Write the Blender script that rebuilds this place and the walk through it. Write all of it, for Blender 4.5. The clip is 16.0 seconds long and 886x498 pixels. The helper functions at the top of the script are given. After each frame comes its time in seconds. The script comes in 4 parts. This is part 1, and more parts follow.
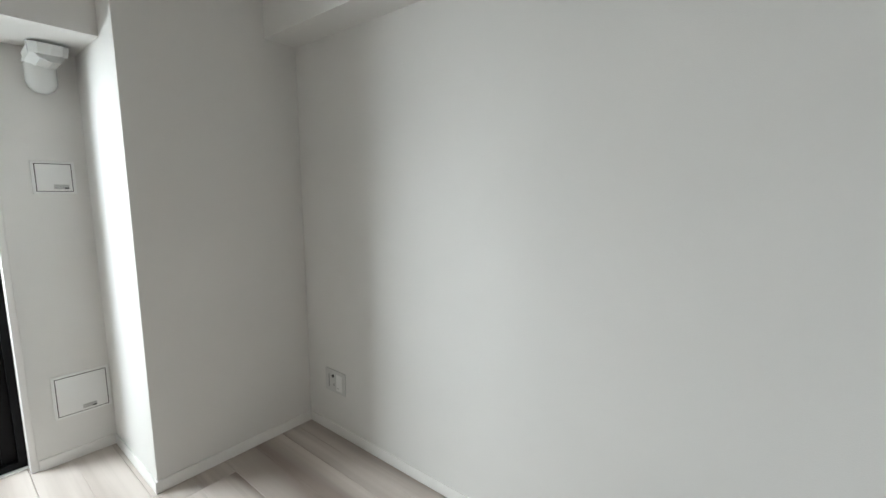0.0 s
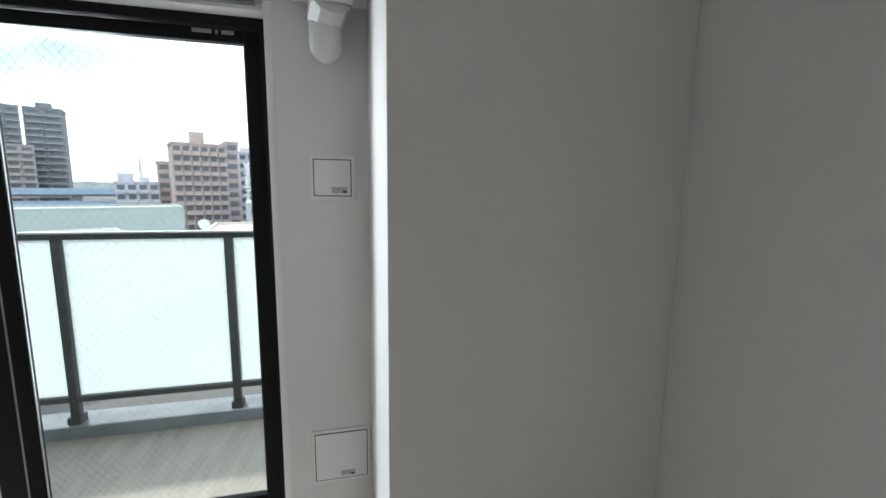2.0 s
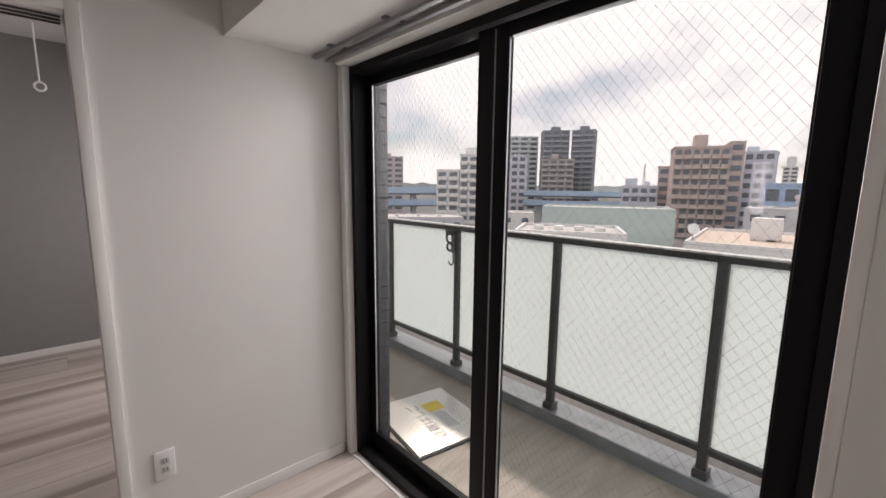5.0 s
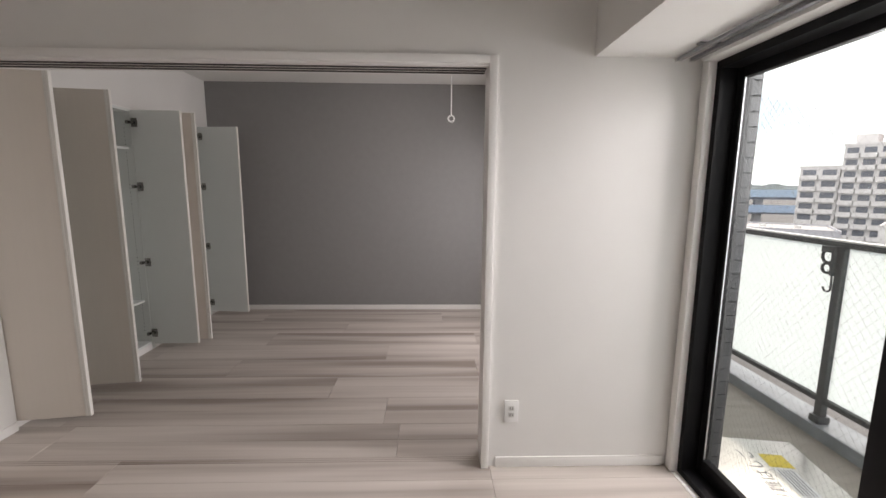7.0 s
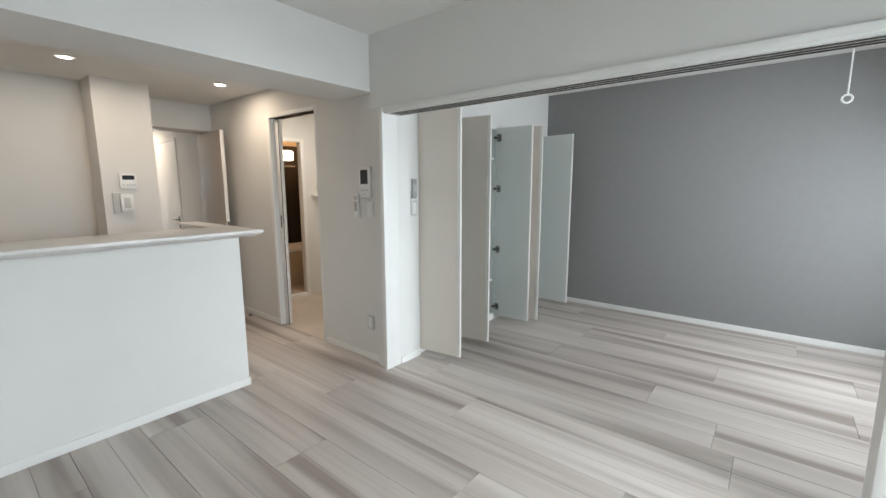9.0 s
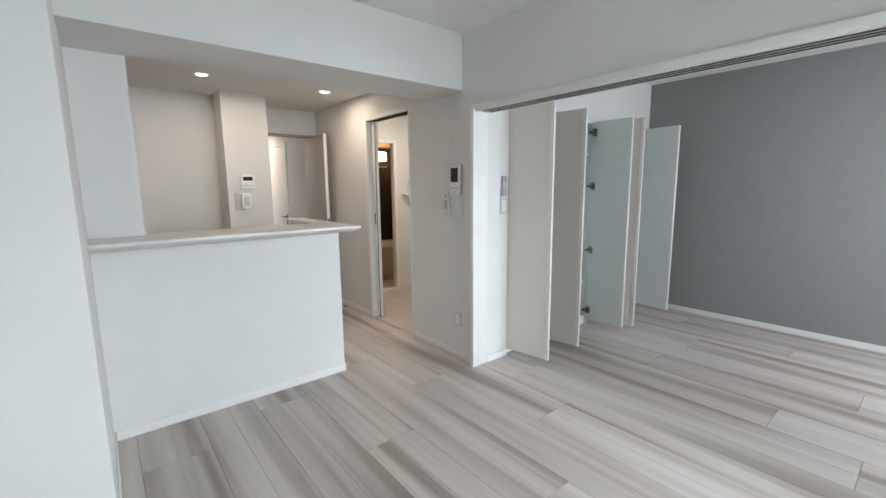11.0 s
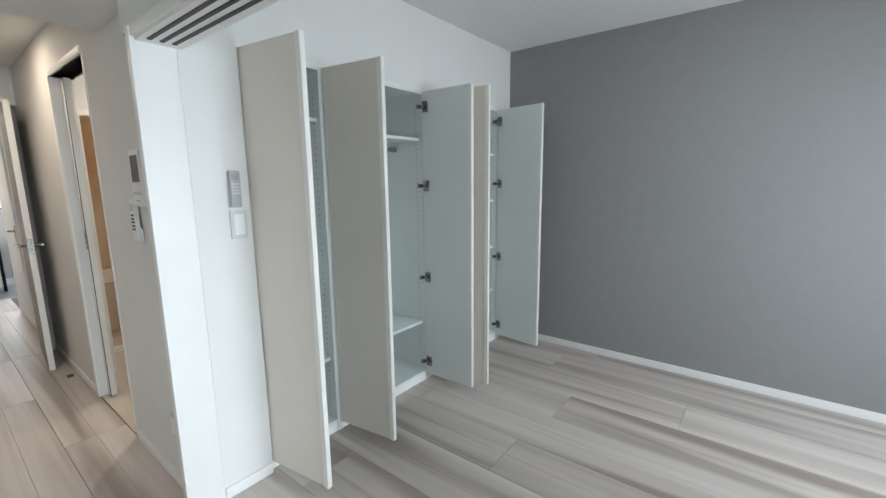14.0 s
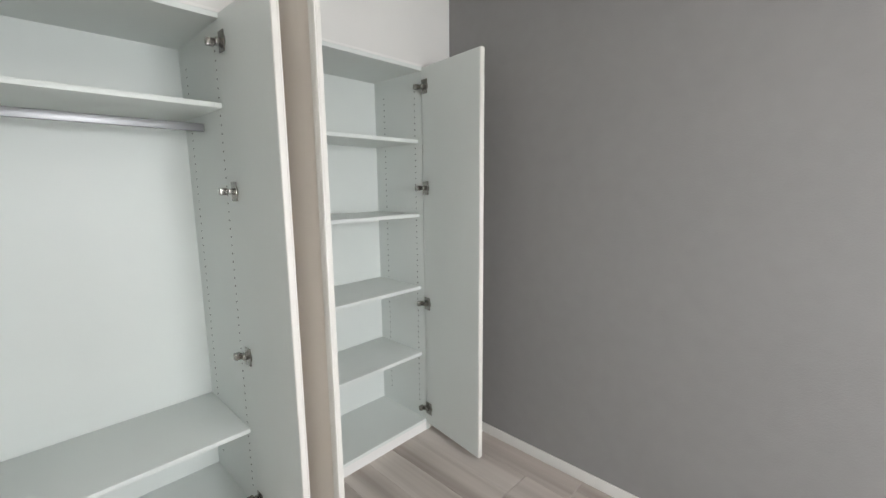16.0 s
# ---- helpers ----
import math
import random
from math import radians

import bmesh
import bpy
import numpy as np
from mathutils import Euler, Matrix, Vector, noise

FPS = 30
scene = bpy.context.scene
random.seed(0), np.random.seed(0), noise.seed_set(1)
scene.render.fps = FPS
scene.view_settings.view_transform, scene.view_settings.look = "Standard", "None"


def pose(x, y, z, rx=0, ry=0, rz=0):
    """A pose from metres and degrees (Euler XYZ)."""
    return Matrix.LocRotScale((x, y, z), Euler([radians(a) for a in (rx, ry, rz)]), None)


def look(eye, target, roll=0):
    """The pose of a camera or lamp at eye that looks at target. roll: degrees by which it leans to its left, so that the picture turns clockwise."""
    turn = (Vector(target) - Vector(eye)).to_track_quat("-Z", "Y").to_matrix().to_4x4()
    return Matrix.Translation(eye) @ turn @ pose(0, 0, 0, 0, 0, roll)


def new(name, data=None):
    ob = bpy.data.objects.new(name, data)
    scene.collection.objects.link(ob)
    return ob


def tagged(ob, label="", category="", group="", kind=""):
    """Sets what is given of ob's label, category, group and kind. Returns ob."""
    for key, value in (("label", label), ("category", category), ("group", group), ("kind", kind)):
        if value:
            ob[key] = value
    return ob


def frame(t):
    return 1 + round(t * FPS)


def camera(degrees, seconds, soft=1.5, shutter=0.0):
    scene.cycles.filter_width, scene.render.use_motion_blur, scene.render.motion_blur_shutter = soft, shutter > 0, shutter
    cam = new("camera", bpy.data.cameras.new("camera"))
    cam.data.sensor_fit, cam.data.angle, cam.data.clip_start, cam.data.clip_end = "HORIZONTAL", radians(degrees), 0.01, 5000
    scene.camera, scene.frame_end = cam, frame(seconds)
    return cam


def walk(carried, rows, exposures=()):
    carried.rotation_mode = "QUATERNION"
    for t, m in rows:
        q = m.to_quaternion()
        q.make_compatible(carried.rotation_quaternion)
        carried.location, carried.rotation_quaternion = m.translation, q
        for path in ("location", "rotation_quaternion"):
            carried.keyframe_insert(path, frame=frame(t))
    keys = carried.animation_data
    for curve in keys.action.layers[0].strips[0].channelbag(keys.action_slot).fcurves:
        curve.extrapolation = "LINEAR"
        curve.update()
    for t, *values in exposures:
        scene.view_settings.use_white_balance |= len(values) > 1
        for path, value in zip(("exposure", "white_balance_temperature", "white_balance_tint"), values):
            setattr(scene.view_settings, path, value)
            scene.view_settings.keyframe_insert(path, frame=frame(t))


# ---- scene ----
cam = camera(93.7, 16.0)
PATH = [
    (0, (-0.175, -0.555, 1.352), (1.372, 0.680, 1.082), 0.1),
    (0.5, (0.027, -0.262, 1.368), (1.378, 1.187, 1.092), 0.4),
    (1, (0.153, 0.02, 1.376), (1.261, 1.662, 1.097), 0.6),
    (1.5, (0.228, 0.275, 1.38), (1.032, 2.084, 1.094), 0.8),
    (2, (0.26, 0.576, 1.383), (0.734, 2.498, 1.097), 0.7),
    (2.5, (0.254, 0.807, 1.395), (0.385, 2.783, 1.107), 0.9),
    (3, (0.228, 0.987, 1.436), (0.014, 2.954, 1.140), 0.8),
    (3.5, (0.136, 1.118, 1.435), (-0.421, 3.015, 1.135), 0.6),
    (4, (0.063, 1.209, 1.429), (-0.82, 2.978, 1.128), 0.7),
    (6.5, (0.106, 1.053, 1.410), (-1.834, 1.452, 1.119), 0.4),
    (7, (0.136, 0.995, 1.419), (-1.842, 1.051, 1.121), 0.4),
    (7.5, (0.184, 0.949, 1.431), (-1.772, 0.658, 1.127), 0.2),
    (8, (0.247, 0.913, 1.439), (-1.627, 0.283, 1.135), 0.1),
    (8.5, (0.308, 0.886, 1.437), (-1.426, -0.064, 1.134), 0.0),
    (9, (0.353, 0.872, 1.428), (-1.188, -0.368, 1.129), -0.1),
    (9.5, (0.394, 0.86, 1.429), (-0.923, -0.615, 1.132), -0.4),
    (12, (0.263, 0.801, 1.391), (-0.989, -0.73, 1.094), -0.6),
    (12.5, (-0.029, 0.742, 1.386), (-1.436, -0.645, 1.077), -0.7),
    (13, (-0.37, 0.653, 1.407), (-1.876, -0.625, 1.093), -0.7),
    (13.5, (-0.788, 0.525, 1.439), (-2.33, -0.706, 1.113), -0.7),
    (14, (-1.222, 0.438, 1.439), (-2.773, -0.782, 1.11), -0.7),
    (14.5, (-1.647, 0.369, 1.431), (-3.2, -0.846, 1.097), -0.6),
    (15, (-2.083, 0.307, 1.433), (-3.637, -0.908, 1.102), -0.4),
    (15.5, (-2.454, 0.252, 1.418), (-3.981, -1.002, 1.105), -0.5),
    (16, (-2.801, 0.199, 1.42), (-4.228, -1.168, 1.111), -0.5),
]
EXPOSURES = [
    (0, 0.36, 6450, 10), (1.0, 0.0, 6200, 9), (2.0, -0.25, 6250, 11), (2.5, -0.45, 6750, 16), (3.0, -0.65, 7150, 26), (3.5, -0.92, 7050, 27), (4.0, -0.95, 7000, 25),
    (6.5, -0.55, 7900, 31), (7.0, -0.25, 7200, 23), (8.0, 0.12, 6600, 12), (8.5, 0.4, 6400, 10), (9.5, 0.53, 6150, 9),
    (12.0, 0.52, 6080, 10), (14.0, 0.55, 6020, 8), (15.0, 0.78, 6200, 10), (15.5, 0.88, 6400, 11), (16, 0.86, 6750, 14),
]
walk(cam, [(t, look(eye, target, roll)) for t, eye, target, roll in PATH], EXPOSURES)

# ---- light ----
world = bpy.data.worlds.new("sky")
scene.world = world
world.use_nodes = True
wn, wl = world.node_tree.nodes, world.node_tree.links
bg = wn["Background"]
sky = wn.new("ShaderNodeTexSky")
sky.sky_type, sky.sun_disc = "NISHITA", False
sky.sun_elevation, sky.sun_rotation = radians(56), radians(-43)
sky.air_density, sky.dust_density = 1.0, 0.6
wco = wn.new("ShaderNodeTexCoord")
wmap = wn.new("ShaderNodeMapping")
wmap.inputs["Scale"].default_value = (1.5, 1.5, 4.0)
cloud = wn.new("ShaderNodeTexNoise")
cloud.inputs["Scale"].default_value, cloud.inputs["Detail"].default_value, cloud.inputs["Roughness"].default_value = 1.7, 7, 0.52
cramp = wn.new("ShaderNodeValToRGB")
cramp.color_ramp.elements[0].position, cramp.color_ramp.elements[1].position = 0.28, 0.50
cmix = wn.new("ShaderNodeMix")
cmix.data_type = "RGBA"
cmix.inputs[7].default_value = (14.5, 15.0, 15.4, 1)
wl.new(wco.outputs["Generated"], wmap.inputs["Vector"])
wl.new(wmap.outputs["Vector"], cloud.inputs["Vector"])
wl.new(cloud.outputs["Fac"], cramp.inputs["Fac"])
wl.new(cramp.outputs["Color"], cmix.inputs[0])
wl.new(sky.outputs["Color"], cmix.inputs[6])
wl.new(cmix.outputs[2], bg.inputs["Color"])
bg.inputs["Strength"].default_value = 0.15

sun = new("sun", bpy.data.lights.new("sun", "SUN"))
sun.data.energy, sun.data.angle, sun.data.color = 5.0, radians(3), (1.0, 0.94, 0.85)
sun.matrix_world = look((-30, 32, 66), (0, 0, 0))


def area_lamp(name, eye, target, width, height, watts, color=(1, 1, 1), shape="RECTANGLE", spread=180):
    lamp = new(name, bpy.data.lights.new(name, "AREA"))
    lamp.data.shape, lamp.data.size, lamp.data.size_y = shape, width, height
    lamp.data.energy, lamp.data.color, lamp.data.spread = watts, color, radians(spread)
    lamp.matrix_world = look(eye, target)
    return lamp


DAY = (0.90, 0.97, 1.0)
area_lamp("living_window_skylight", (-0.87, 2.62, 1.25), (-0.87, 0.0, 0.9), 1.6, 1.9, 10, DAY)
area_lamp("living_window_bright_sky", (-1.30, 3.15, 1.85), (1.1, 0.1, 0.75), 0.9, 0.9, 100, DAY)
area_lamp("bedroom_window_skylight", (-3.35, 2.24, 1.45), (-3.35, 0.0, 0.35), 1.1, 1.15, 33, DAY, spread=165)
area_lamp("washroom_bulb", (-2.5, -3.1, 2.385), (-2.5, -3.1, 0), 0.12, 0.12, 9, (1.0, 0.86, 0.70), "DISK")
area_lamp("entry_skylight", (-2.1, -8.12, 1.45), (-1.9, -6.0, 0.6), 0.5, 1.2, 22, DAY)
WARM = (1.0, 0.78, 0.57)
for lx, ly, lz in ((-0.40, -3.21, 2.335), (-1.47, -3.21, 2.335), (-1.50, -6.2, 2.235), (-1.75, -7.5, 2.235)):
    area_lamp("downlight_bulb", (lx, ly, lz), (lx, ly, 0), 0.08, 0.08, 4.0, WARM, "DISK")


# ---- materials ----
def material(name, color, rough=0.5, metal=0.0, vary=0.06, scale=6.0, bump=0.0, bump_scale=200.0, second=None, stretch=(1, 1, 1), random_tone=0.0, coat=0.0):
    m = bpy.data.materials.new(name)
    m.use_nodes = True
    n, l = m.node_tree.nodes, m.node_tree.links
    b = n["Principled BSDF"]
    b.inputs["Roughness"].default_value, b.inputs["Metallic"].default_value = rough, metal
    b.inputs["Coat Weight"].default_value = coat
    co = n.new("ShaderNodeTexCoord")
    mp = n.new("ShaderNodeMapping")
    mp.inputs["Scale"].default_value = stretch
    l.new(co.outputs["Object"], mp.inputs["Vector"])
    big = n.new("ShaderNodeTexNoise")
    big.inputs["Scale"].default_value, big.inputs["Detail"].default_value = scale, 5
    l.new(mp.outputs["Vector"], big.inputs["Vector"])
    ramp = n.new("ShaderNodeValToRGB")
    dark = second or tuple(c * (1 - vary) for c in color)
    lite = color if second else tuple(min(1, c * (1 + vary)) for c in color)
    ramp.color_ramp.elements[0].position, ramp.color_ramp.elements[1].position = 0.3, 0.7
    ramp.color_ramp.elements[0].color, ramp.color_ramp.elements[1].color = (*dark, 1), (*lite, 1)
    l.new(big.outputs["Fac"], ramp.inputs["Fac"])
    out = ramp.outputs["Color"]
    if random_tone:
        info, hsv, mr = n.new("ShaderNodeObjectInfo"), n.new("ShaderNodeHueSaturation"), n.new("ShaderNodeMapRange")
        mr.inputs["To Min"].default_value, mr.inputs["To Max"].default_value = 1 - random_tone, 1 + random_tone
        l.new(info.outputs["Random"], mr.inputs["Value"])
        l.new(mr.outputs["Result"], hsv.inputs["Value"])
        l.new(out, hsv.inputs["Color"])
        out = hsv.outputs["Color"]
    l.new(out, b.inputs["Base Color"])
    if bump:
        fine, bp = n.new("ShaderNodeTexNoise"), n.new("ShaderNodeBump")
        fine.inputs["Scale"].default_value, fine.inputs["Detail"].default_value = bump_scale, 3
        bp.inputs["Strength"].default_value, bp.inputs["Distance"].default_value = bump, 0.002
        l.new(mp.outputs["Vector"], fine.inputs["Vector"])
        l.new(fine.outputs["Fac"], bp.inputs["Height"])
        l.new(bp.outputs["Normal"], b.inputs["Normal"])
    return m


def emitter(name, color, strength):
    m = bpy.data.materials.new(name)
    m.use_nodes = True
    b = m.node_tree.nodes["Principled BSDF"]
    b.inputs["Base Color"].default_value = (*color, 1)
    b.inputs["Emission Color"].default_value, b.inputs["Emission Strength"].default_value = (*color, 1), strength
    return m


def clear_glass(name):
    m = bpy.data.materials.new(name)
    m.use_nodes = True
    n, l = m.node_tree.nodes, m.node_tree.links
    n.remove(n["Principled BSDF"])
    tr, gl, fr, mx = n.new("ShaderNodeBsdfTransparent"), n.new("ShaderNodeBsdfGlossy"), n.new("ShaderNodeLayerWeight"), n.new("ShaderNodeMixShader")
    tr.inputs["Color"].default_value = (0.93, 0.96, 0.95, 1)
    gl.inputs["Roughness"].default_value = 0.02
    power, keep = n.new("ShaderNodeMath"), n.new("ShaderNodeMath")
    power.operation, power.inputs[1].default_value = "POWER", 5.0
    keep.operation, keep.inputs[1].default_value, keep.inputs[2].default_value = "MULTIPLY_ADD", 0.5, 0.025
    fr.inputs["Blend"].default_value = 0.5
    l.new(fr.outputs["Facing"], power.inputs[0])
    l.new(power.outputs[0], keep.inputs[0])
    l.new(keep.outputs[0], mx.inputs[0])
    l.new(tr.outputs[0], mx.inputs[1])
    l.new(gl.outputs[0], mx.inputs[2])
    l.new(mx.outputs[0], n["Material Output"].inputs["Surface"])
    return m


def frosted(name, color):
    m = bpy.data.materials.new(name)
    m.use_nodes = True
    n, l = m.node_tree.nodes, m.node_tree.links
    n.remove(n["Principled BSDF"])
    tl, df, mx = n.new("ShaderNodeBsdfTranslucent"), n.new("ShaderNodeBsdfDiffuse"), n.new("ShaderNodeMixShader")
    no, rp, co = n.new("ShaderNodeTexNoise"), n.new("ShaderNodeValToRGB"), n.new("ShaderNodeTexCoord")
    no.inputs["Scale"].default_value = 1.3
    rp.color_ramp.elements[0].color = (*(c * 0.93 for c in color), 1)
    rp.color_ramp.elements[1].color = (*color, 1)
    l.new(co.outputs["Object"], no.inputs["Vector"])
    l.new(no.outputs["Fac"], rp.inputs["Fac"])
    l.new(rp.outputs["Color"], tl.inputs["Color"])
    l.new(rp.outputs["Color"], df.inputs["Color"])
    mx.inputs[0].default_value = 0.10
    l.new(tl.outputs[0], mx.inputs[1])
    l.new(df.outputs[0], mx.inputs[2])
    l.new(mx.outputs[0], n["Material Output"].inputs["Surface"])
    return m


def plank_material(name, light, dark, gap_rough=0.48):
    """Whitewashed oak print: long grain bands along y, broad tone drift, fine pores."""
    m = bpy.data.materials.new(name)
    m.use_nodes = True
    n, l = m.node_tree.nodes, m.node_tree.links
    b = n["Principled BSDF"]
    co, info, add, mul = n.new("ShaderNodeTexCoord"), n.new("ShaderNodeObjectInfo"), n.new("ShaderNodeVectorMath"), n.new("ShaderNodeMath")
    mul.operation, mul.inputs[1].default_value = "MULTIPLY", 57.0
    l.new(info.outputs["Random"], mul.inputs[0])
    l.new(co.outputs["Object"], add.inputs[0])
    l.new(mul.outputs[0], add.inputs[1])
    maps = []
    for sc in ((6.0, 0.30, 1), (46, 0.9, 1)):
        mp = n.new("ShaderNodeMapping")
        mp.inputs["Scale"].default_value = sc
        l.new(add.outputs[0], mp.inputs["Vector"])
        tx = n.new("ShaderNodeTexNoise")
        tx.inputs["Scale"].default_value, tx.inputs["Detail"].default_value, tx.inputs["Distortion"].default_value = 1.0, 2.5, 0.45
        l.new(mp.outputs["Vector"], tx.inputs["Vector"])
        maps.append(tx)
    r1 = n.new("ShaderNodeValToRGB")
    els = r1.color_ramp.elements
    els[0].position, els[0].color = 0.34, (*dark, 1)
    els[1].position, els[1].color = 0.63, (*light, 1)
    mid = els.new(0.46)
    mid.color = (*(0.45 * d + 0.55 * c for d, c in zip(dark, light)), 1)
    l.new(maps[0].outputs["Fac"], r1.inputs["Fac"])
    r2 = n.new("ShaderNodeValToRGB")
    r2.color_ramp.elements[0].position, r2.color_ramp.elements[0].color = 0.3, (0.92, 0.915, 0.91, 1)
    r2.color_ramp.elements[1].position, r2.color_ramp.elements[1].color = 0.55, (1, 1, 1, 1)
    l.new(maps[1].outputs["Fac"], r2.inputs["Fac"])
    mx = n.new("ShaderNodeMix")
    mx.data_type, mx.blend_type = "RGBA", "MULTIPLY"
    mx.inputs[0].default_value = 1.0
    l.new(r1.outputs["Color"], mx.inputs[6])
    l.new(r2.outputs["Color"], mx.inputs[7])
    hsv, mr = n.new("ShaderNodeHueSaturation"), n.new("ShaderNodeMapRange")
    mr.inputs["To Min"].default_value, mr.inputs["To Max"].default_value = 0.96, 1.03
    l.new(info.outputs["Random"], mr.inputs["Value"])
    l.new(mr.outputs["Result"], hsv.inputs["Value"])
    l.new(mx.outputs[2], hsv.inputs["Color"])
    l.new(hsv.outputs["Color"], b.inputs["Base Color"])
    bp = n.new("ShaderNodeBump")
    bp.inputs["Strength"].default_value, bp.inputs["Distance"].default_value = 0.12, 0.001
    l.new(maps[1].outputs["Fac"], bp.inputs["Height"])
    l.new(bp.outputs["Normal"], b.inputs["Normal"])
    b.inputs["Roughness"].default_value = gap_rough
    return m


WALLPAPER = material("white_wallpaper", (0.73, 0.72, 0.70), 0.85, vary=0.015, scale=3, bump=0.25, bump_scale=260)
GREY_PAPER = material("grey_wallpaper", (0.262, 0.255, 0.256), 0.85, vary=0.025, scale=14, bump=0.45, bump_scale=190)
CEILING = material("white_ceiling_paper", (0.76, 0.75, 0.73), 0.9, vary=0.015, scale=3, bump=0.25, bump_scale=220)
TRIM = material("white_trim_film", (0.80, 0.79, 0.77), 0.45, vary=0.02, scale=5, bump=0.06, bump_scale=90)
FLOORING = plank_material("whitewashed_oak", (0.585, 0.53, 0.487), (0.285, 0.235, 0.205))
JOINT = material("dark_plank_bed", (0.12, 0.105, 0.09), 0.9)
BLACK_ALU = material("black_aluminium", (0.006, 0.006, 0.007), 0.5, metal=0.0, vary=0.1, scale=20)
BLACK_ALU.node_tree.nodes["Principled BSDF"].inputs["Specular IOR Level"].default_value = 0.15
RUBBER = material("black_rubber", (0.01, 0.01, 0.01), 0.6)
BRIGHT_ALU = material("bright_aluminium", (0.62, 0.63, 0.64), 0.3, metal=0.9, vary=0.04, scale=12)
GLASS = clear_glass("window_glass")
WIRE = material("steel_wire", (0.16, 0.165, 0.17), 0.7)
MELAMINE = material("white_melamine", (0.70, 0.73, 0.71), 0.42, vary=0.012, scale=4, bump=0.03, bump_scale=120)
GREIGE = material("greige_door_film", (0.71, 0.65, 0.585), 0.45, vary=0.01, scale=5, stretch=(8, 8, 0.5), bump=0.05, bump_scale=60)
CREAM = material("cream_door_edge", (0.78, 0.76, 0.72), 0.45, vary=0.02)
NICKEL = material("nickel_plate", (0.27, 0.26, 0.24), 0.2, metal=0.9, vary=0.06, scale=40)
HOLE = material("shadow_black_plastic", (0.03, 0.03, 0.03), 0.7)
PLASTIC = material("white_plastic", (0.80, 0.80, 0.79), 0.35, vary=0.015)
GLOSS_WHITE = material("glossy_white_plastic", (0.70, 0.71, 0.70), 0.15, vary=0.02, coat=0.4)
PALE_PLASTIC = material("pale_grey_plastic", (0.55, 0.55, 0.53), 0.45, vary=0.03)
GREY_PLASTIC = material("grey_plastic", (0.30, 0.30, 0.31), 0.4, vary=0.03)
REMOTE_GREY = material("silver_grey_plastic", (0.36, 0.36, 0.355), 0.45, vary=0.03)
SCREEN = material("dark_screen", (0.015, 0.017, 0.02), 0.12, vary=0.02)
STEEL_RAIL = material("silver_rail", (0.30, 0.30, 0.31), 0.4, metal=0.7, vary=0.04)
DARK_TRACK = material("dark_track_groove", (0.05, 0.048, 0.045), 0.6)
HALL_DOOR = material("taupe_wood_film", (0.38, 0.335, 0.295), 0.5, vary=0.06, scale=4, stretch=(9, 9, 0.6), bump=0.06, bump_scale=50)
VINYL = material("beige_vinyl_floor", (0.52, 0.46, 0.40), 0.5, vary=0.06, scale=5)
DARK_PANEL = material("dark_brown_bath_panel", (0.012, 0.009, 0.008), 0.3, vary=0.3, scale=3, stretch=(6, 6, 0.6))
BATH_PANEL = material("cream_bath_panel", (0.62, 0.52, 0.40), 0.35, vary=0.04)
COUNTER = material("pale_stone_counter", (0.72, 0.70, 0.68), 0.3, vary=0.03, scale=30)
BALCONY_FLOOR = material("taupe_vinyl_balcony_sheet", (0.27, 0.245, 0.215), 0.5, vary=0.16, scale=3, stretch=(5, 1, 1), bump=0.2, bump_scale=80)
KERB = material("pale_grey_urethane", (0.19, 0.215, 0.235), 0.28, vary=0.22, scale=7, bump=0.3, bump_scale=14)
RAIL_GREY = material("charcoal_aluminium", (0.055, 0.062, 0.066), 0.4, metal=0.4, vary=0.1, scale=15)
RAIL_TOP = material("grey_handrail_aluminium", (0.66, 0.67, 0.68), 0.3, metal=0.4, vary=0.06)
FROST = frosted("frosted_panel", (0.93, 0.985, 0.985))
HATCH = material("brushed_steel_hatch", (0.62, 0.61, 0.58), 0.3, metal=0.6, vary=0.06, scale=9, bump=0.05, bump_scale=70)
YELLOW = material("yellow_label", (0.72, 0.56, 0.06), 0.5)
LABEL_WHITE = material("white_label", (0.70, 0.71, 0.72), 0.5)
INK = material("grey_ink", (0.10, 0.11, 0.13), 0.6)
BRICK = material("grey_brown_tile", (0.055, 0.056, 0.06), 0.6, vary=0.12, random_tone=0.15)
PLATE_GREY = material("off_white_plate_plastic", (0.60, 0.60, 0.585), 0.4, vary=0.02)
TILE_JOINT = material("dark_tile_joint", (0.07, 0.07, 0.072), 0.9, vary=0.15, scale=20)
MORTAR = material("grey_mortar", (0.22, 0.21, 0.20), 0.9)
LAMP_ON = emitter("lit_diffuser", (1.0, 0.9, 0.78), 9.0)
LAMP_COOL = emitter("lit_ceiling_lamp", (1.0, 0.97, 0.92), 4.0)
BATH_GLOBE = emitter("lit_bath_globe", (1.0, 0.78, 0.50), 5.0)
ASPHALT = material("far_town_ground", (0.13, 0.13, 0.13), 0.9, vary=0.3, scale=0.05)


# ---- helpers for meshes ----
def box(bm, x0, x1, y0, y1, z0, z1, bevel=0.0):
    r = bmesh.ops.create_cube(bm, size=1)
    vs = r["verts"]
    for v in vs:
        v.co = Vector(((x0 + x1) / 2 + v.co.x * (x1 - x0), (y0 + y1) / 2 + v.co.y * (y1 - y0), (z0 + z1) / 2 + v.co.z * (z1 - z0)))
    if bevel:
        es = {e for v in vs for e in v.link_edges}
        bmesh.ops.bevel(bm, geom=list(es), offset=bevel, segments=2, affect="EDGES", profile=0.6)


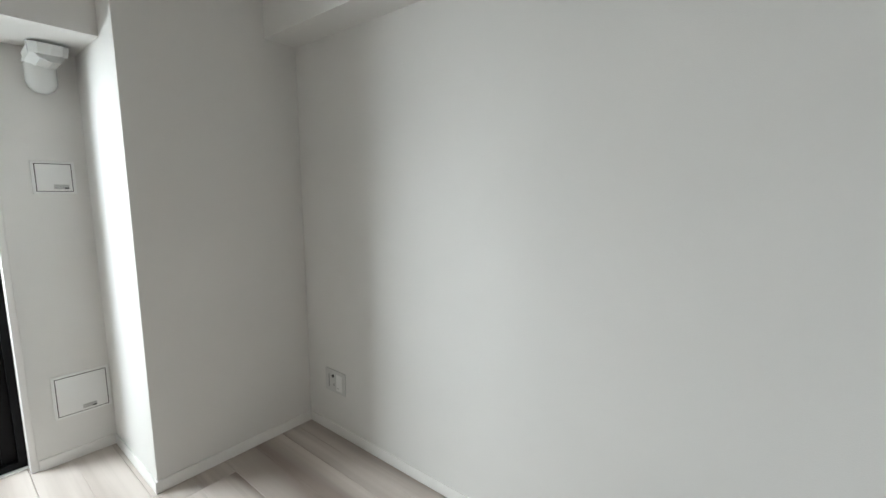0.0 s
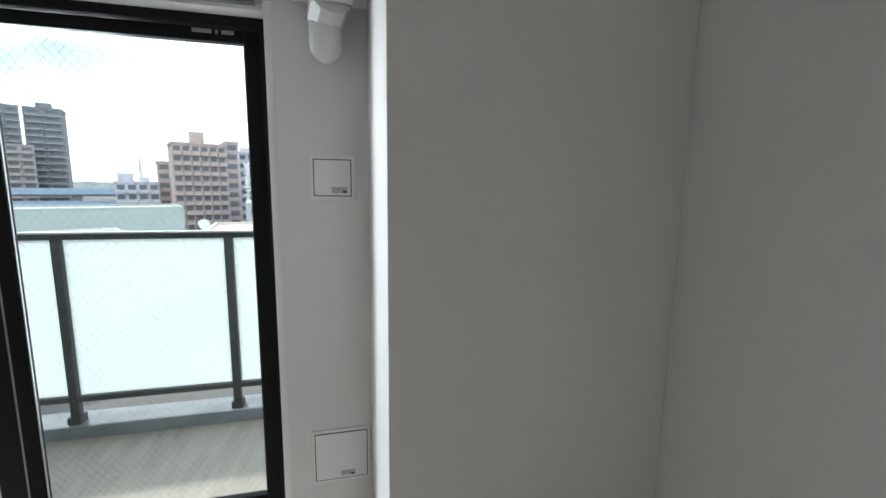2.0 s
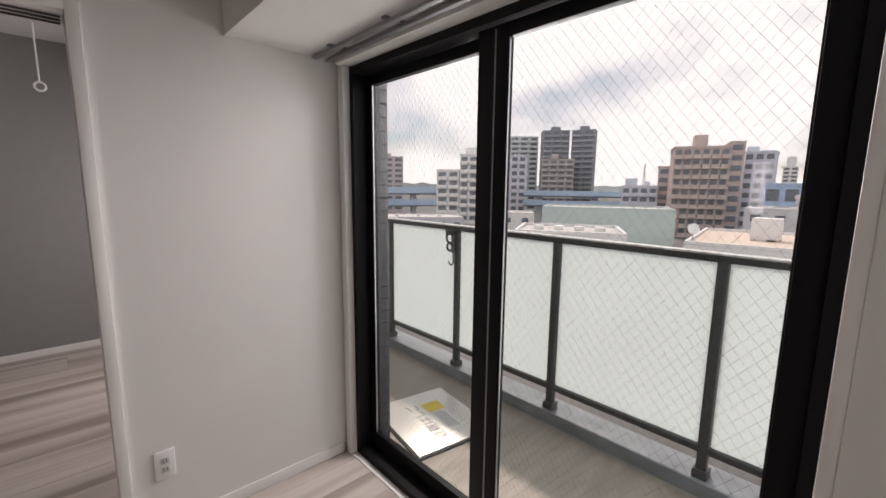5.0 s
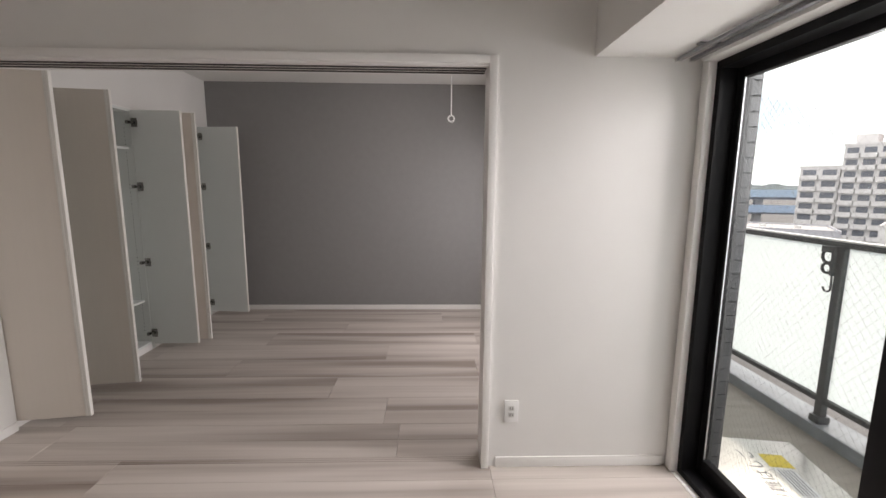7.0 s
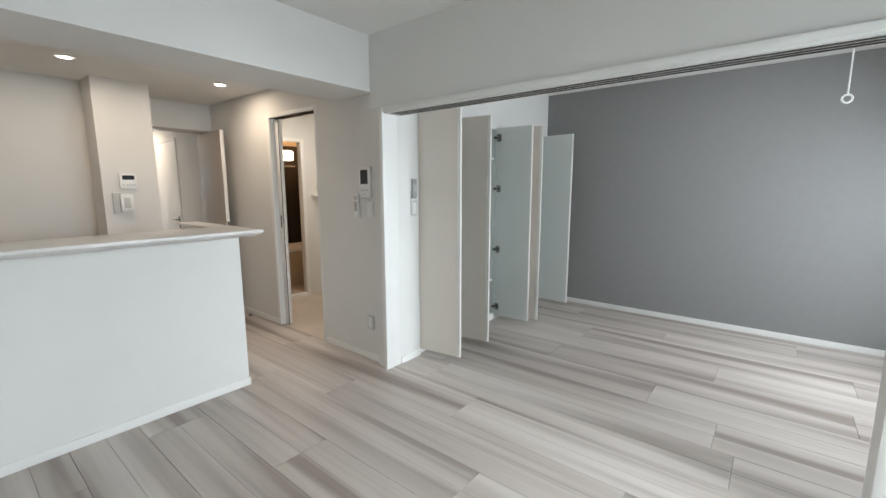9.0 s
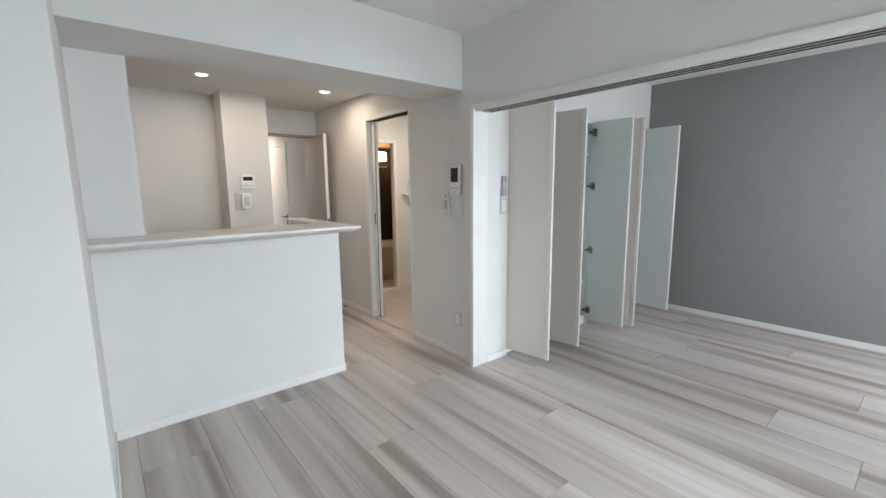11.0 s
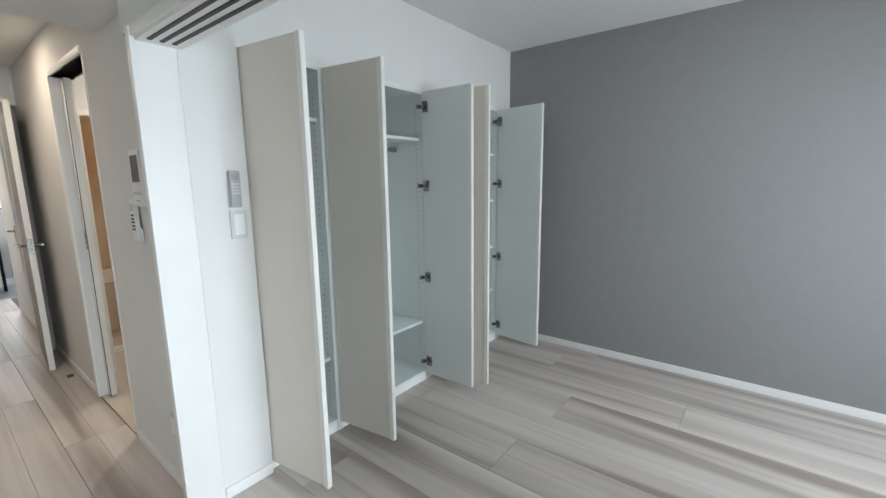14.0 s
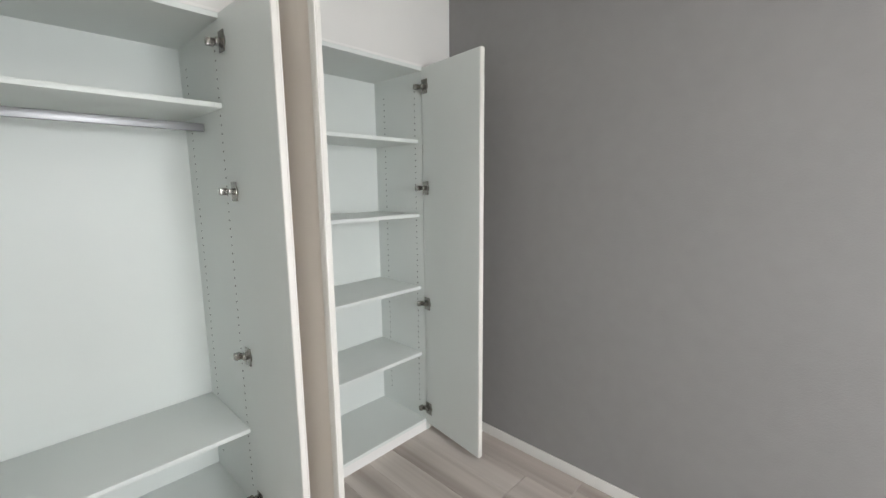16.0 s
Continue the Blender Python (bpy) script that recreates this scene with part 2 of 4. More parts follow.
def rod(bm, a, b, r, seg=12, r2=None):
    a, b = Vector(a), Vector(b)
    q = (b - a).to_track_quat("Z", "Y").to_matrix().to_4x4()
    bmesh.ops.create_cone(bm, cap_ends=True, segments=seg, radius1=r, radius2=r if r2 is None else r2, depth=(b - a).length,
                          matrix=Matrix.Translation((a + b) / 2) @ q)


def mesh_of(name, bm, mat, smooth=False):
    me = bpy.data.meshes.new(name)
    bmesh.ops.recalc_face_normals(bm, faces=bm.faces[:])
    bm.to_mesh(me)
    bm.free()
    me.materials.append(mat)
    if smooth:
        for p in me.polygons:
            p.use_smooth = True
        me.set_sharp_from_angle(angle=radians(40))
    return me


def part(name, bm, mat, parent, label="", smooth=False):
    ob = new(name, mesh_of(name, bm, mat, smooth))
    ob.parent = parent
    return tagged(ob, label)


def boxes(name, mat, parent, *dims, bevel=0.0, label=""):
    bm = bmesh.new()
    for d in dims:
        box(bm, *d, bevel=bevel)
    return part(name, bm, mat, parent, label, smooth=bevel > 0)


def structure(name, mat, label, category, *dims, bevel=0.0):
    ob = boxes(name, mat, None, *dims, bevel=bevel)
    return tagged(ob, label, category, kind="structure")


def thing(name, label, category, at=(0, 0, 0), turn=0.0, group="", kind=""):
    ob = new(name)
    ob.matrix_basis = pose(*at, 0, 0, turn)
    return tagged(ob, label, category, group, kind)


def writing(name, text, size, mat, parent, m, label=""):
    cu = bpy.data.curves.new(name, "FONT")
    cu.body, cu.size, cu.extrude, cu.align_x, cu.align_y = text, size, 0.0004, "CENTER", "CENTER"
    tmp = bpy.data.objects.new(name, cu)
    scene.collection.objects.link(tmp)
    me = bpy.data.meshes.new_from_object(tmp.evaluated_get(bpy.context.evaluated_depsgraph_get()))
    bpy.data.objects.remove(tmp)
    me.materials.clear()
    me.materials.append(mat)
    ob = new(name, me)
    ob.parent = parent
    ob.matrix_basis = m
    return tagged(ob, label)


# ---- plan ----
XW = -1.80      # partition face, north of the kitchen
XK = -1.845     # wall face beside the kitchen
XE = 1.165      # east wall
YN = 2.14       # window wall, inner face
XB = -4.565     # grey bedroom wall
YB = -1.43      # bedroom wall with the wardrobes
CEIL, KCEIL = 2.51, 2.35

# walls
structure("wall_east", WALLPAPER, "smooth white wallpapered wall with a socket", "wall", (XE, XE + 0.2, -4.2, 2.4, -0.1, 2.7))
structure("wall_column", WALLPAPER, "white wallpapered corner column beside the window", "column", (0.362, XE, 1.525, YN + 0.3, 0, 2.7), bevel=0.006)
structure("wall_north", WALLPAPER, "white wallpapered wall around the balcony window", "wall",
          (0.05, 0.362, YN, 2.42, -0.1, 2.7), (XW - 0.12, 0.05, YN + 0.06, 2.42, 1.985, 2.7), (XW - 0.12, -1.76, YN + 0.10, 2.37, -0.1, 1.985))
structure("wall_reveal", TILE_JOINT, "dark tiled outer reveal beside the window", "wall", (XW - 0.12, -1.762, 2.372, 2.4245, -0.1, 1.985))
structure("wall_partition", WALLPAPER, "white wallpapered wall with a wide sliding-door opening", "wall",
          (XW - 0.12, XW, 1.285, YN + 0.10, 0, CEIL + 0.1), (XW - 0.12, XW, -1.43, 1.285, 1.994, CEIL + 0.1), (XK + 0.001, XW, -1.549, -1.43, 1.994, CEIL + 0.1))
structure("wall_beside_kitchen", WALLPAPER, "white wallpapered wall with a washroom doorway", "wall",
          (XK - 0.10, XK, -2.32, -1.432, 0, CEIL + 0.1), (XK - 0.10, XK, -3.05, -2.32, 2.08, CEIL + 0.1), (XK - 0.10, XK, -6.35, -3.05, 0, CEIL + 0.1))
structure("wall_block_east", WALLPAPER, "white wallpapered wall return beside the counter", "wall", (0.43, XE, -2.30, -1.10, 0, CEIL + 0.1), bevel=0.004)
structure("wall_stub", WALLPAPER, "white wall stub above the kitchen counter", "wall", (0.18, 0.43, -2.30, -2.035, 1.15, 2.115))
structure("wall_kitchen_back", WALLPAPER, "white wallpapered kitchen back wall with a niche", "wall",
          (-0.63, XE, -4.2, -4.02, 0, KCEIL + 0.1), (-1.05, -0.63, -4.3, -3.70, 0, KCEIL + 0.1))
structure("wall_hall_header", WALLPAPER, "white header above the hallway doorway", "wall", (XK, -1.05, -4.46, -4.36, 2.06, KCEIL + 0.1))
structure("wall_hall_east", WALLPAPER, "white wallpapered hallway wall", "wall", (-1.05, -0.95, -8.2, -4.3, 0, 2.5))
structure("wall_entry", WALLPAPER, "white entrance wall around the open front door", "wall",
          (-1.88, -0.95, -8.2, -8.05, 0, 2.5), (-3.0, -2.30, -8.2, -8.05, 0, 2.5), (-2.30, -1.88, -8.2, -8.05, 2.06, 2.5))
structure("wall_entry_west", WALLPAPER, "white wallpapered wall of the entrance", "wall", (-2.75, -2.65, -8.05, -6.35, 0, 2.5), (-2.65, XK - 0.10, -6.40, -6.30, 0, 2.5))
structure("wall_bedroom_grey", GREY_PAPER, "plain grey accent wallpaper wall", "wall", (XB - 0.15, XB, -2.3, 2.4, 0, 2.7))
structure("wall_bedroom_south", WALLPAPER, "white wallpapered wall around the built-in wardrobes", "wall",
          (-2.165, XW - 0.131, YB - 0.10, -1.406, 0, CEIL + 0.1), (XW - 0.13, XW - 0.004, YB - 0.10, -1.442, 0, CEIL + 0.1), (XB, -2.165, YB - 0.10, YB, 2.025, CEIL + 0.1), (XB, -4.375, YB - 0.10, YB, 0, 2.025))
structure("wall_wardrobe_back", WALLPAPER, "plain white wall behind the built-in wardrobes", "wall",
          (XB, XK - 0.1, -2.25, -2.10, 0, 2.7), (-2.165, XK - 0.10, -2.10, YB - 0.10, 0, 2.7))
structure("wall_bedroom_north", WALLPAPER, "white wallpapered bedroom wall around a window", "wall",
          (XB, -3.95, 2.14, 2.30, 0, 2.7), (-2.75, XW - 0.12, 2.14, 2.30, 0, 2.7), (-3.95, -2.75, 2.14, 2.30, 2.05, 2.7), (-3.95, -2.75, 2.14, 2.30, 0, 0.65))
# ceilings and beams
structure("ceiling_living", CEILING, "white papered living room ceiling", "ceiling", (XW, XE, -1.55, 2.3, CEIL, CEIL + 0.1))
structure("ceiling_kitchen", CEILING, "white papered lowered kitchen ceiling", "ceiling", (XK, XE, -4.4, -2.03, KCEIL, KCEIL + 0.1))
structure("ceiling_bedroom", CEILING, "white papered bedroom ceiling", "ceiling", (XB, XW - 0.12, YB, 2.3, CEIL, CEIL + 0.1))
structure("ceiling_hall", CEILING, "white papered hallway ceiling", "ceiling", (-2.75, -0.95, -8.2, -4.46, 2.25, 2.35))
structure("beam_kitchen", WALLPAPER, "white boxed beam above the kitchen counter", "beam", (XK, XE, -2.03, -1.55, 2.115, CEIL + 0.1))
structure("beam_window", WALLPAPER, "white boxed beam above the balcony window", "beam", (XW, 0.99, 1.72, YN + 0.06, 1.995, CEIL + 0.1))
structure("beam_east", WALLPAPER, "white boxed beam along the east wall", "beam", (0.99, XE, -1.10, 1.60, 2.115, CEIL + 0.1))
structure("slab", MORTAR, "concrete slab above the flat", "slab", (-5.0, 1.6, -8.3, 2.5, 2.72, 2.9))

# baseboards
def baseboard(x0, x1, y0, y1):
    structure("baseboard", TRIM, "thin white skirting board", "baseboard", (x0, x1, y0, y1, 0, 0.055), bevel=0.002)


T = 0.009
baseboard(XE - T, XE, -1.10, 1.525 - T)
baseboard(0.362 - T, XE, 1.525 - T, 1.525)
baseboard(0.362 - T, 0.362, 1.525, YN)
baseboard(0.055, 0.362 - T, YN - T, YN)
baseboard(XW, XW + T, 1.325, YN + 0.05)
baseboard(XK, XK + T, -2.27, -1.445)
baseboard(XK, XK + T, -4.40, -3.10)
baseboard(XK, XK + T, -6.30, -4.47)
baseboard(XB, XB + T, -1.42, 2.14)
baseboard(-2.160, -1.932, -1.406, -1.406 + T)
baseboard(0.43 - T, 0.43, -2.02, -1.10)
baseboard(-0.985, 0.42, -2.02, -2.02 + T)
baseboard(-0.985 - T, -0.985, -2.75, -2.02 + T)
baseboard(-1.05, -1.05 + T, -8.05, -4.3)

# sliding-door opening: casing, header with three grooves
casing = thing("door_casing", "white casing of the wide sliding-door opening with triple track", "door casing", kind="structure")
boxes("jamb", TRIM, casing, (XW - 0.13, XW + 0.018, 1.250, 1.287, 0, 1.992), bevel=0.002)
boxes("jamb", TRIM, casing, (XW - 0.13, XW + 0.022, -1.441, -1.404, 0, 1.992), bevel=0.002)
boxes("lintel", TRIM, casing, (XW - 0.15, XW + 0.018, -1.404, 1.250, 1.957, 1.992), bevel=0.002)
boxes("track_board", TRIM, casing, (XW - 0.145, XW + 0.006, -1.402, 1.247, 1.945, 1.957))
for gx in (-1.822, -1.862, -1.902):
    boxes("track", DARK_TRACK, casing, (gx - 0.007, gx + 0.007, -1.35, 1.24, 1.941, 1.9455), label="dark sliding track groove")

# washroom doorway casing and sliding door
wcase = thing("door_frame", "white casing of the washroom doorway", "door frame", kind="structure")
boxes("jamb", TRIM, wcase, (XK - 0.11, XK + 0.012, -3.10, -3.055, 0, 2.115), bevel=0.002)
boxes("jamb", TRIM, wcase, (XK - 0.11, XK + 0.004, -2.318, -2.300, 0, 2.115), bevel=0.002)
boxes("lintel", TRIM, wcase, (XK - 0.11, XK + 0.012, -3.055, -2.318, 2.080, 2.115), bevel=0.002)
slide = thing("sliding_door", "white washroom sliding door pushed open into its pocket", "door", (XK - 0.06, -3.02, 0))
boxes("leaf", TRIM, slide, (-0.017, 0.017, -0.035, 0.045, 0.01, 2.075), bevel=0.002)
boxes("edge_strip", HOLE, slide, (0.0175, 0.020, 0.036, 0.046, 0.01, 2.075), label="black rubber edge strip")
boxes("pull", NICKEL, slide, (0.0175, 0.0195, -0.012, 0.012, 1.02, 1.14), label="satin metal recessed pull")

# floor bed
structure("subfloor", JOINT, "dark bedding under the flooring", "floor", (XB, XE, -4.4, 2.25, -0.2, -0.012), (-2.75, -0.95, -7.15, -4.4, -0.2, -0.012))
structure("washroom_floor", VINYL, "beige vinyl washroom floor", "floor", (-3.4, XK - 0.004, -3.95, -2.26, -0.012, 0.002))
structure("entry_floor", material("dark_entry_tile", (0.10, 0.10, 0.105), 0.4, vary=0.15), "dark grey tiled entrance floor", "floor", (-2.7, -0.95, -8.6, -7.15, -0.2, -0.06))

# washroom and bathroom behind the doorway
structure("wall_washroom", WALLPAPER, "white washroom walls", "wall", (-3.5, -3.4, -3.95, -2.25, 0, 2.5),
          (-2.08, XK - 0.10, -4.0, -3.9, 0, 2.5), (-3.4, -2.72, -4.0, -3.9, 0, 2.5), (-2.72, -2.08, -4.0, -3.9, 1.99, 2.5))
structure("ceiling_washroom", CEILING, "white washroom ceiling", "ceiling", (-3.5, XK - 0.10, -5.3, -2.25, 2.4, 2.5))
bframe = thing("door_frame", "white aluminium bathroom door frame", "door frame", kind="structure")
boxes("jamb", TRIM, bframe, (-2.11, -2.07, -3.93, -3.885, 0, 2.02), bevel=0.002)
boxes("jamb", TRIM, bframe, (-2.745, -2.70, -3.93, -3.885, 0, 2.02), bevel=0.002)
boxes("lintel", TRIM, bframe, (-2.70, -2.11, -3.93, -3.885, 1.975, 2.02), bevel=0.002)
boxes("sill", TRIM, bframe, (-2.70, -2.11, -3.95, -3.88, 0.0, 0.04), bevel=0.002)
structure("wall_bathroom", BATH_PANEL, "cream bathroom panel walls", "wall", (-2.05, -1.95, -5.3, -4.0, -0.1, 2.4), (-3.5, -2.05, -5.3, -5.2, -0.1, 2.4), (-3.6, -3.5, -5.3, -3.95, -0.1, 2.4))
structure("bath_accent_panel", DARK_PANEL, "dark brown glossy bathroom accent panel", "panel", (-3.5, -3.02, -5.2, -5.18, 0.5, 2.05))
structure("bath_floor", VINYL, "beige bathroom floor", "floor", (-3.5, -2.05, -5.2, -3.95, -0.1, -0.01))
tub = thing("bathtub", "cream bathtub with a wide rim", "bathtub", (-2.85, -4.85, -0.01))
boxes("apron", BATH_PANEL, tub, (-0.62, 0.76, -0.30, 0.28, 0, 0.50), bevel=0.01)
boxes("rim", PLASTIC, tub, (-0.63, 0.77, -0.32, 0.30, 0.50, 0.54), bevel=0.012)
globe = thing("wall_lamp", "wide frosted bathroom wall lamp lit warm white", "lamp", (-3.20, -5.18, 1.90))
bm = bmesh.new()
box(bm, -0.125, 0.125, 0.022, 0.13, -0.075, 0.075, bevel=0.032)
part("shade", bm, BATH_GLOBE, globe, "glowing frosted shade", smooth=True)
boxes("base", PLASTIC, globe, (-0.14, 0.14, 0.0, 0.021, -0.05, 0.05), bevel=0.006)
bulb = new("bath_bulb", bpy.data.lights.new("bath_bulb", "POINT"))
bulb.data.energy, bulb.data.color, bulb.data.shadow_soft_size = 3.5, (1.0, 0.55, 0.22), 0.09
bulb.location = (-3.20, -4.93, 1.90)
bar = thing("towel_bar", "slim metal bar across the bathroom wall", "towel bar")
bm = bmesh.new()
rod(bm, (-3.40, -5.17, 1.74), (-2.3, -5.17, 1.74), 0.008)
part("bar", bm, BRIGHT_ALU, bar)
boxes("bracket", BRIGHT_ALU, bar, (-2.45, -2.43, -5.2, -5.16, 1.73, 1.75))
ring = thing("towel_ring", "chrome towel ring on the washroom wall", "towel ring", (-2.95, -3.9, 1.42))
bm = bmesh.new()
for k in range(16):
    a0, a1 = k * math.tau / 16, (k + 1) * math.tau / 16
    rod(bm, (0.07 * math.cos(a0), 0.05, 0.05 * math.sin(a0)), (0.07 * math.cos(a1), 0.05, 0.05 * math.sin(a1)), 0.005, 6)
part("hoop", bm, BRIGHT_ALU, ring, smooth=True)
boxes("mount", BRIGHT_ALU, ring, (-0.02, 0.02, 0, 0.055, 0.04, 0.07), bevel=0.004)
shelf = thing("wall_shelf", "small white washroom shelf", "shelf", (-2.95, -3.9, 1.30))
boxes("board", PLASTIC, shelf, (-0.12, 0.12, 0, 0.10, 0, 0.02), bevel=0.004)

# hallway doors
hdoor = thing("door_1", "taupe wood hallway door standing open along the wall", "door", (XK + 0.03, -4.555, 0), -4.0, kind="structure")
boxes("leaf", HALL_DOOR, hdoor, (0.02, 0.056, 0.0, 0.72, 0.012, 2.03), bevel=0.002)
boxes("edge_strip", CREAM, hdoor, (0.02, 0.056, 0.7202, 0.722, 0.012, 2.03), label="pale door edge")
bm = bmesh.new()
for sgn, x0 in ((1, 0.056), (-1, 0.02)):
    rod(bm, (x0, 0.655, 0.99), (x0 + sgn * 0.05, 0.655, 0.99), 0.009)
    rod(bm, (x0 + sgn * 0.05, 0.665, 0.99), (x0 + sgn * 0.05, 0.545, 0.99), 0.009)
part("handle", bm, NICKEL, hdoor, "satin nickel lever handle", smooth=True)
boxes("latch_plate", NICKEL, hdoor, (0.026, 0.050, 0.7222, 0.7235, 0.93, 1.05))
hframe = thing("door_frame", "taupe casing of the hallway doorway", "door frame", kind="structure")
boxes("jamb", HALL_DOOR, hframe, (XK, XK + 0.03, -4.47, -4.43, 0, 2.06), bevel=0.002)
boxes("lintel", HALL_DOOR, hframe, (XK + 0.03, -1.05, -4.47, -4.35, 2.035, 2.06), bevel=0.002)
stop = thing("door_stop", "small metal magnetic door stop on the floor", "door stop", (-1.79, -3.62, 0))
bm = bmesh.new()
rod(bm, (0, 0, 0), (0, 0, 0.012), 0.02)
part("disc", bm, NICKEL, stop)
rdoor = thing("door_2", "white closed room door with lever handle in the hallway", "door", (XK, -5.85, 0), 0, kind="structure")
boxes("leaf", TRIM, rdoor, (0.0, 0.012, -0.36, 0.36, 0.01, 2.03), bevel=0.002)
boxes("frame", TRIM, rdoor, (0.0, 0.015, 0.362, 0.385, 0.0, 2.07), (0.0, 0.015, -0.385, -0.362, 0, 2.07), (0.0, 0.015, -0.362, 0.362, 2.035, 2.07))
bm = bmesh.new()
rod(bm, (0.012, 0.30, 0.98), (0.06, 0.30, 0.98), 0.009)
rod(bm, (0.06, 0.31, 0.98), (0.06, 0.19, 0.98), 0.009)
part("handle", bm, NICKEL, rdoor, "satin nickel lever handle", smooth=True)
boxes("lock_plate", NICKEL, rdoor, (0.012, 0.016, 0.28, 0.32, 0.86, 1.03))
# open front door and the gallery beyond
fdoor = thing("door_3", "black metal front door frame standing open to the gallery", "door", kind="structure")
boxes("jamb", BLACK_ALU, fdoor, (-1.91, -1.875, -8.12, -8.03, -0.06, 2.08))
boxes("jamb", BLACK_ALU, fdoor, (-2.305, -2.27, -8.12, -8.03, -0.06, 2.08))
boxes("lintel", BLACK_ALU, fdoor, (-2.27, -1.91, -8.12, -8.03, 2.03, 2.08))
boxes("transom", BLACK_ALU, fdoor, (-2.27, -1.91, -8.10, -8.06, 1.09, 1.12))
boxes("closer", STEEL_RAIL, fdoor, (-2.27, -2.23, -8.03, -7.97, 1.90, 1.96))
structure("gallery_parapet", MORTAR, "pale grey concrete gallery parapet", "parapet", (-4.5, 0.5, -9.6, -9.45, -0.3, 1.02), (-4.5, 0.5, -9.45, -8.2, -0.4, -0.08))

# ---- kitchen counter ----
counter = thing("kitchen_counter", "white wallpapered peninsula counter with a pale raised top", "counter")
boxes("front_wall", WALLPAPER, counter, (-0.985, 0.43, -2.15, -2.02, 0, 1.11))
boxes("end_wall", WALLPAPER, counter, (-0.985, -0.885, -2.75, -2.15, 0, 1.11))
bm = bmesh.new()
box(bm, -1.005, 0.43, -2.17, -1.71, 1.136, 1.152, bevel=0.002)
box(bm, -1.005, -0.86, -2.78, -2.1702, 1.136, 1.152, bevel=0.002)
# splayed underside
under = bmesh.ops.create_cube(bm, size=1)["verts"]
for v in under:
    low = v.co.z < 0
    v.co = Vector(((0.43 if v.co.x > 0 else -1.003 + 0.04 * low), (-1.712 - 0.04 * low if v.co.y > 0 else -2.16), 1.111 if low else 1.1358))
part("top", bm, COUNTER, counter, "pale stone-pattern counter top", smooth=True)

# downlights
bm = bmesh.new()
bmesh.ops.create_circle(bm, cap_ends=True, segments=28, radius=0.043, matrix=Matrix.Translation((0, 0, -0.003)))
disc = mesh_of("diffuser", bm, LAMP_ON)
bm = bmesh.new()
for k in range(28):
    a0, a1 = k * math.tau / 28, (k + 1) * math.tau / 28
    vs = [bm.verts.new((r * math.cos(a), r * math.sin(a), z)) for r, a, z in ((0.043, a0, -0.003), (0.043, a1, -0.003), (0.056, a1, -0.006), (0.056, a0, -0.006))]
    ws = [bm.verts.new((0.058 * math.cos(a), 0.058 * math.sin(a), 0.0)) for a in (a1, a0)]
    bm.faces.new(vs)
    bm.faces.new((vs[3], vs[2], ws[0], ws[1]))
trim_ring = mesh_of("trim_ring", bm, PLASTIC, True)
for lx, ly, lz in ((-2.5, -3.1, 2.4), (-0.40, -3.21, KCEIL), (-1.47, -3.21, KCEIL), (-1.50, -6.2, 2.25), (-1.75, -7.5, 2.25)):
    dl = thing("downlight", "small round recessed ceiling downlight switched on", "downlight", (lx, ly, lz - 0.001), group="ceiling downlights")
    for nm, me in (("diffuser", disc), ("trim_ring", trim_ring)):
        new(nm, me).parent = dl
det = thing("smoke_detector", "small pale round detector on the kitchen ceiling", "detector", (0.10, -2.55, KCEIL))
bm = bmesh.new()
rod(bm, (0, 0, -0.03), (0, 0, 0), 0.035, 20, 0.045)
part("body", bm, PALE_PLASTIC, det, smooth=True)

# bedroom ceiling lamp and hanging ring
clamp = thing("ceiling_lamp", "round white ceiling lamp switched on", "ceiling lamp", (-3.54, 0.45, CEIL))
bm = bmesh.new()
rod(bm, (0, 0, -0.05), (0, 0, -0.012), 0.19, 40, 0.23)
part("diffuser", bm, LAMP_COOL, clamp, smooth=True)
bm = bmesh.new()
rod(bm, (0, 0, -0.012), (0, 0, 0), 0.235, 40)
part("base", bm, PLASTIC, clamp, smooth=True)
hang = thing("laundry_hanger", "white rod with a ring hanging from the bedroom ceiling", "hanger", (-3.585, 1.163, 0))
bm = bmesh.new()
rod(bm, (0, 0, 2.03), (0, 0, CEIL), 0.005, 10)
part("rod", bm, PLASTIC, hang, smooth=True)
bm = bmesh.new()
for k in range(18):
    a0, a1 = k * math.tau / 18, (k + 1) * math.tau / 18
    rod(bm, (0, 0.026 * math.cos(a0), 2.0 + 0.026 * math.sin(a0)), (0, 0.026 * math.cos(a1), 2.0 + 0.026 * math.sin(a1)), 0.007, 8)
part("ring", bm, PLASTIC, hang, smooth=True)
bm = bmesh.new()
rod(bm, (0, 0, CEIL - 0.02), (0, 0, CEIL), 0.03, 20)
part("mount", bm, PLASTIC, hang, smooth=True)


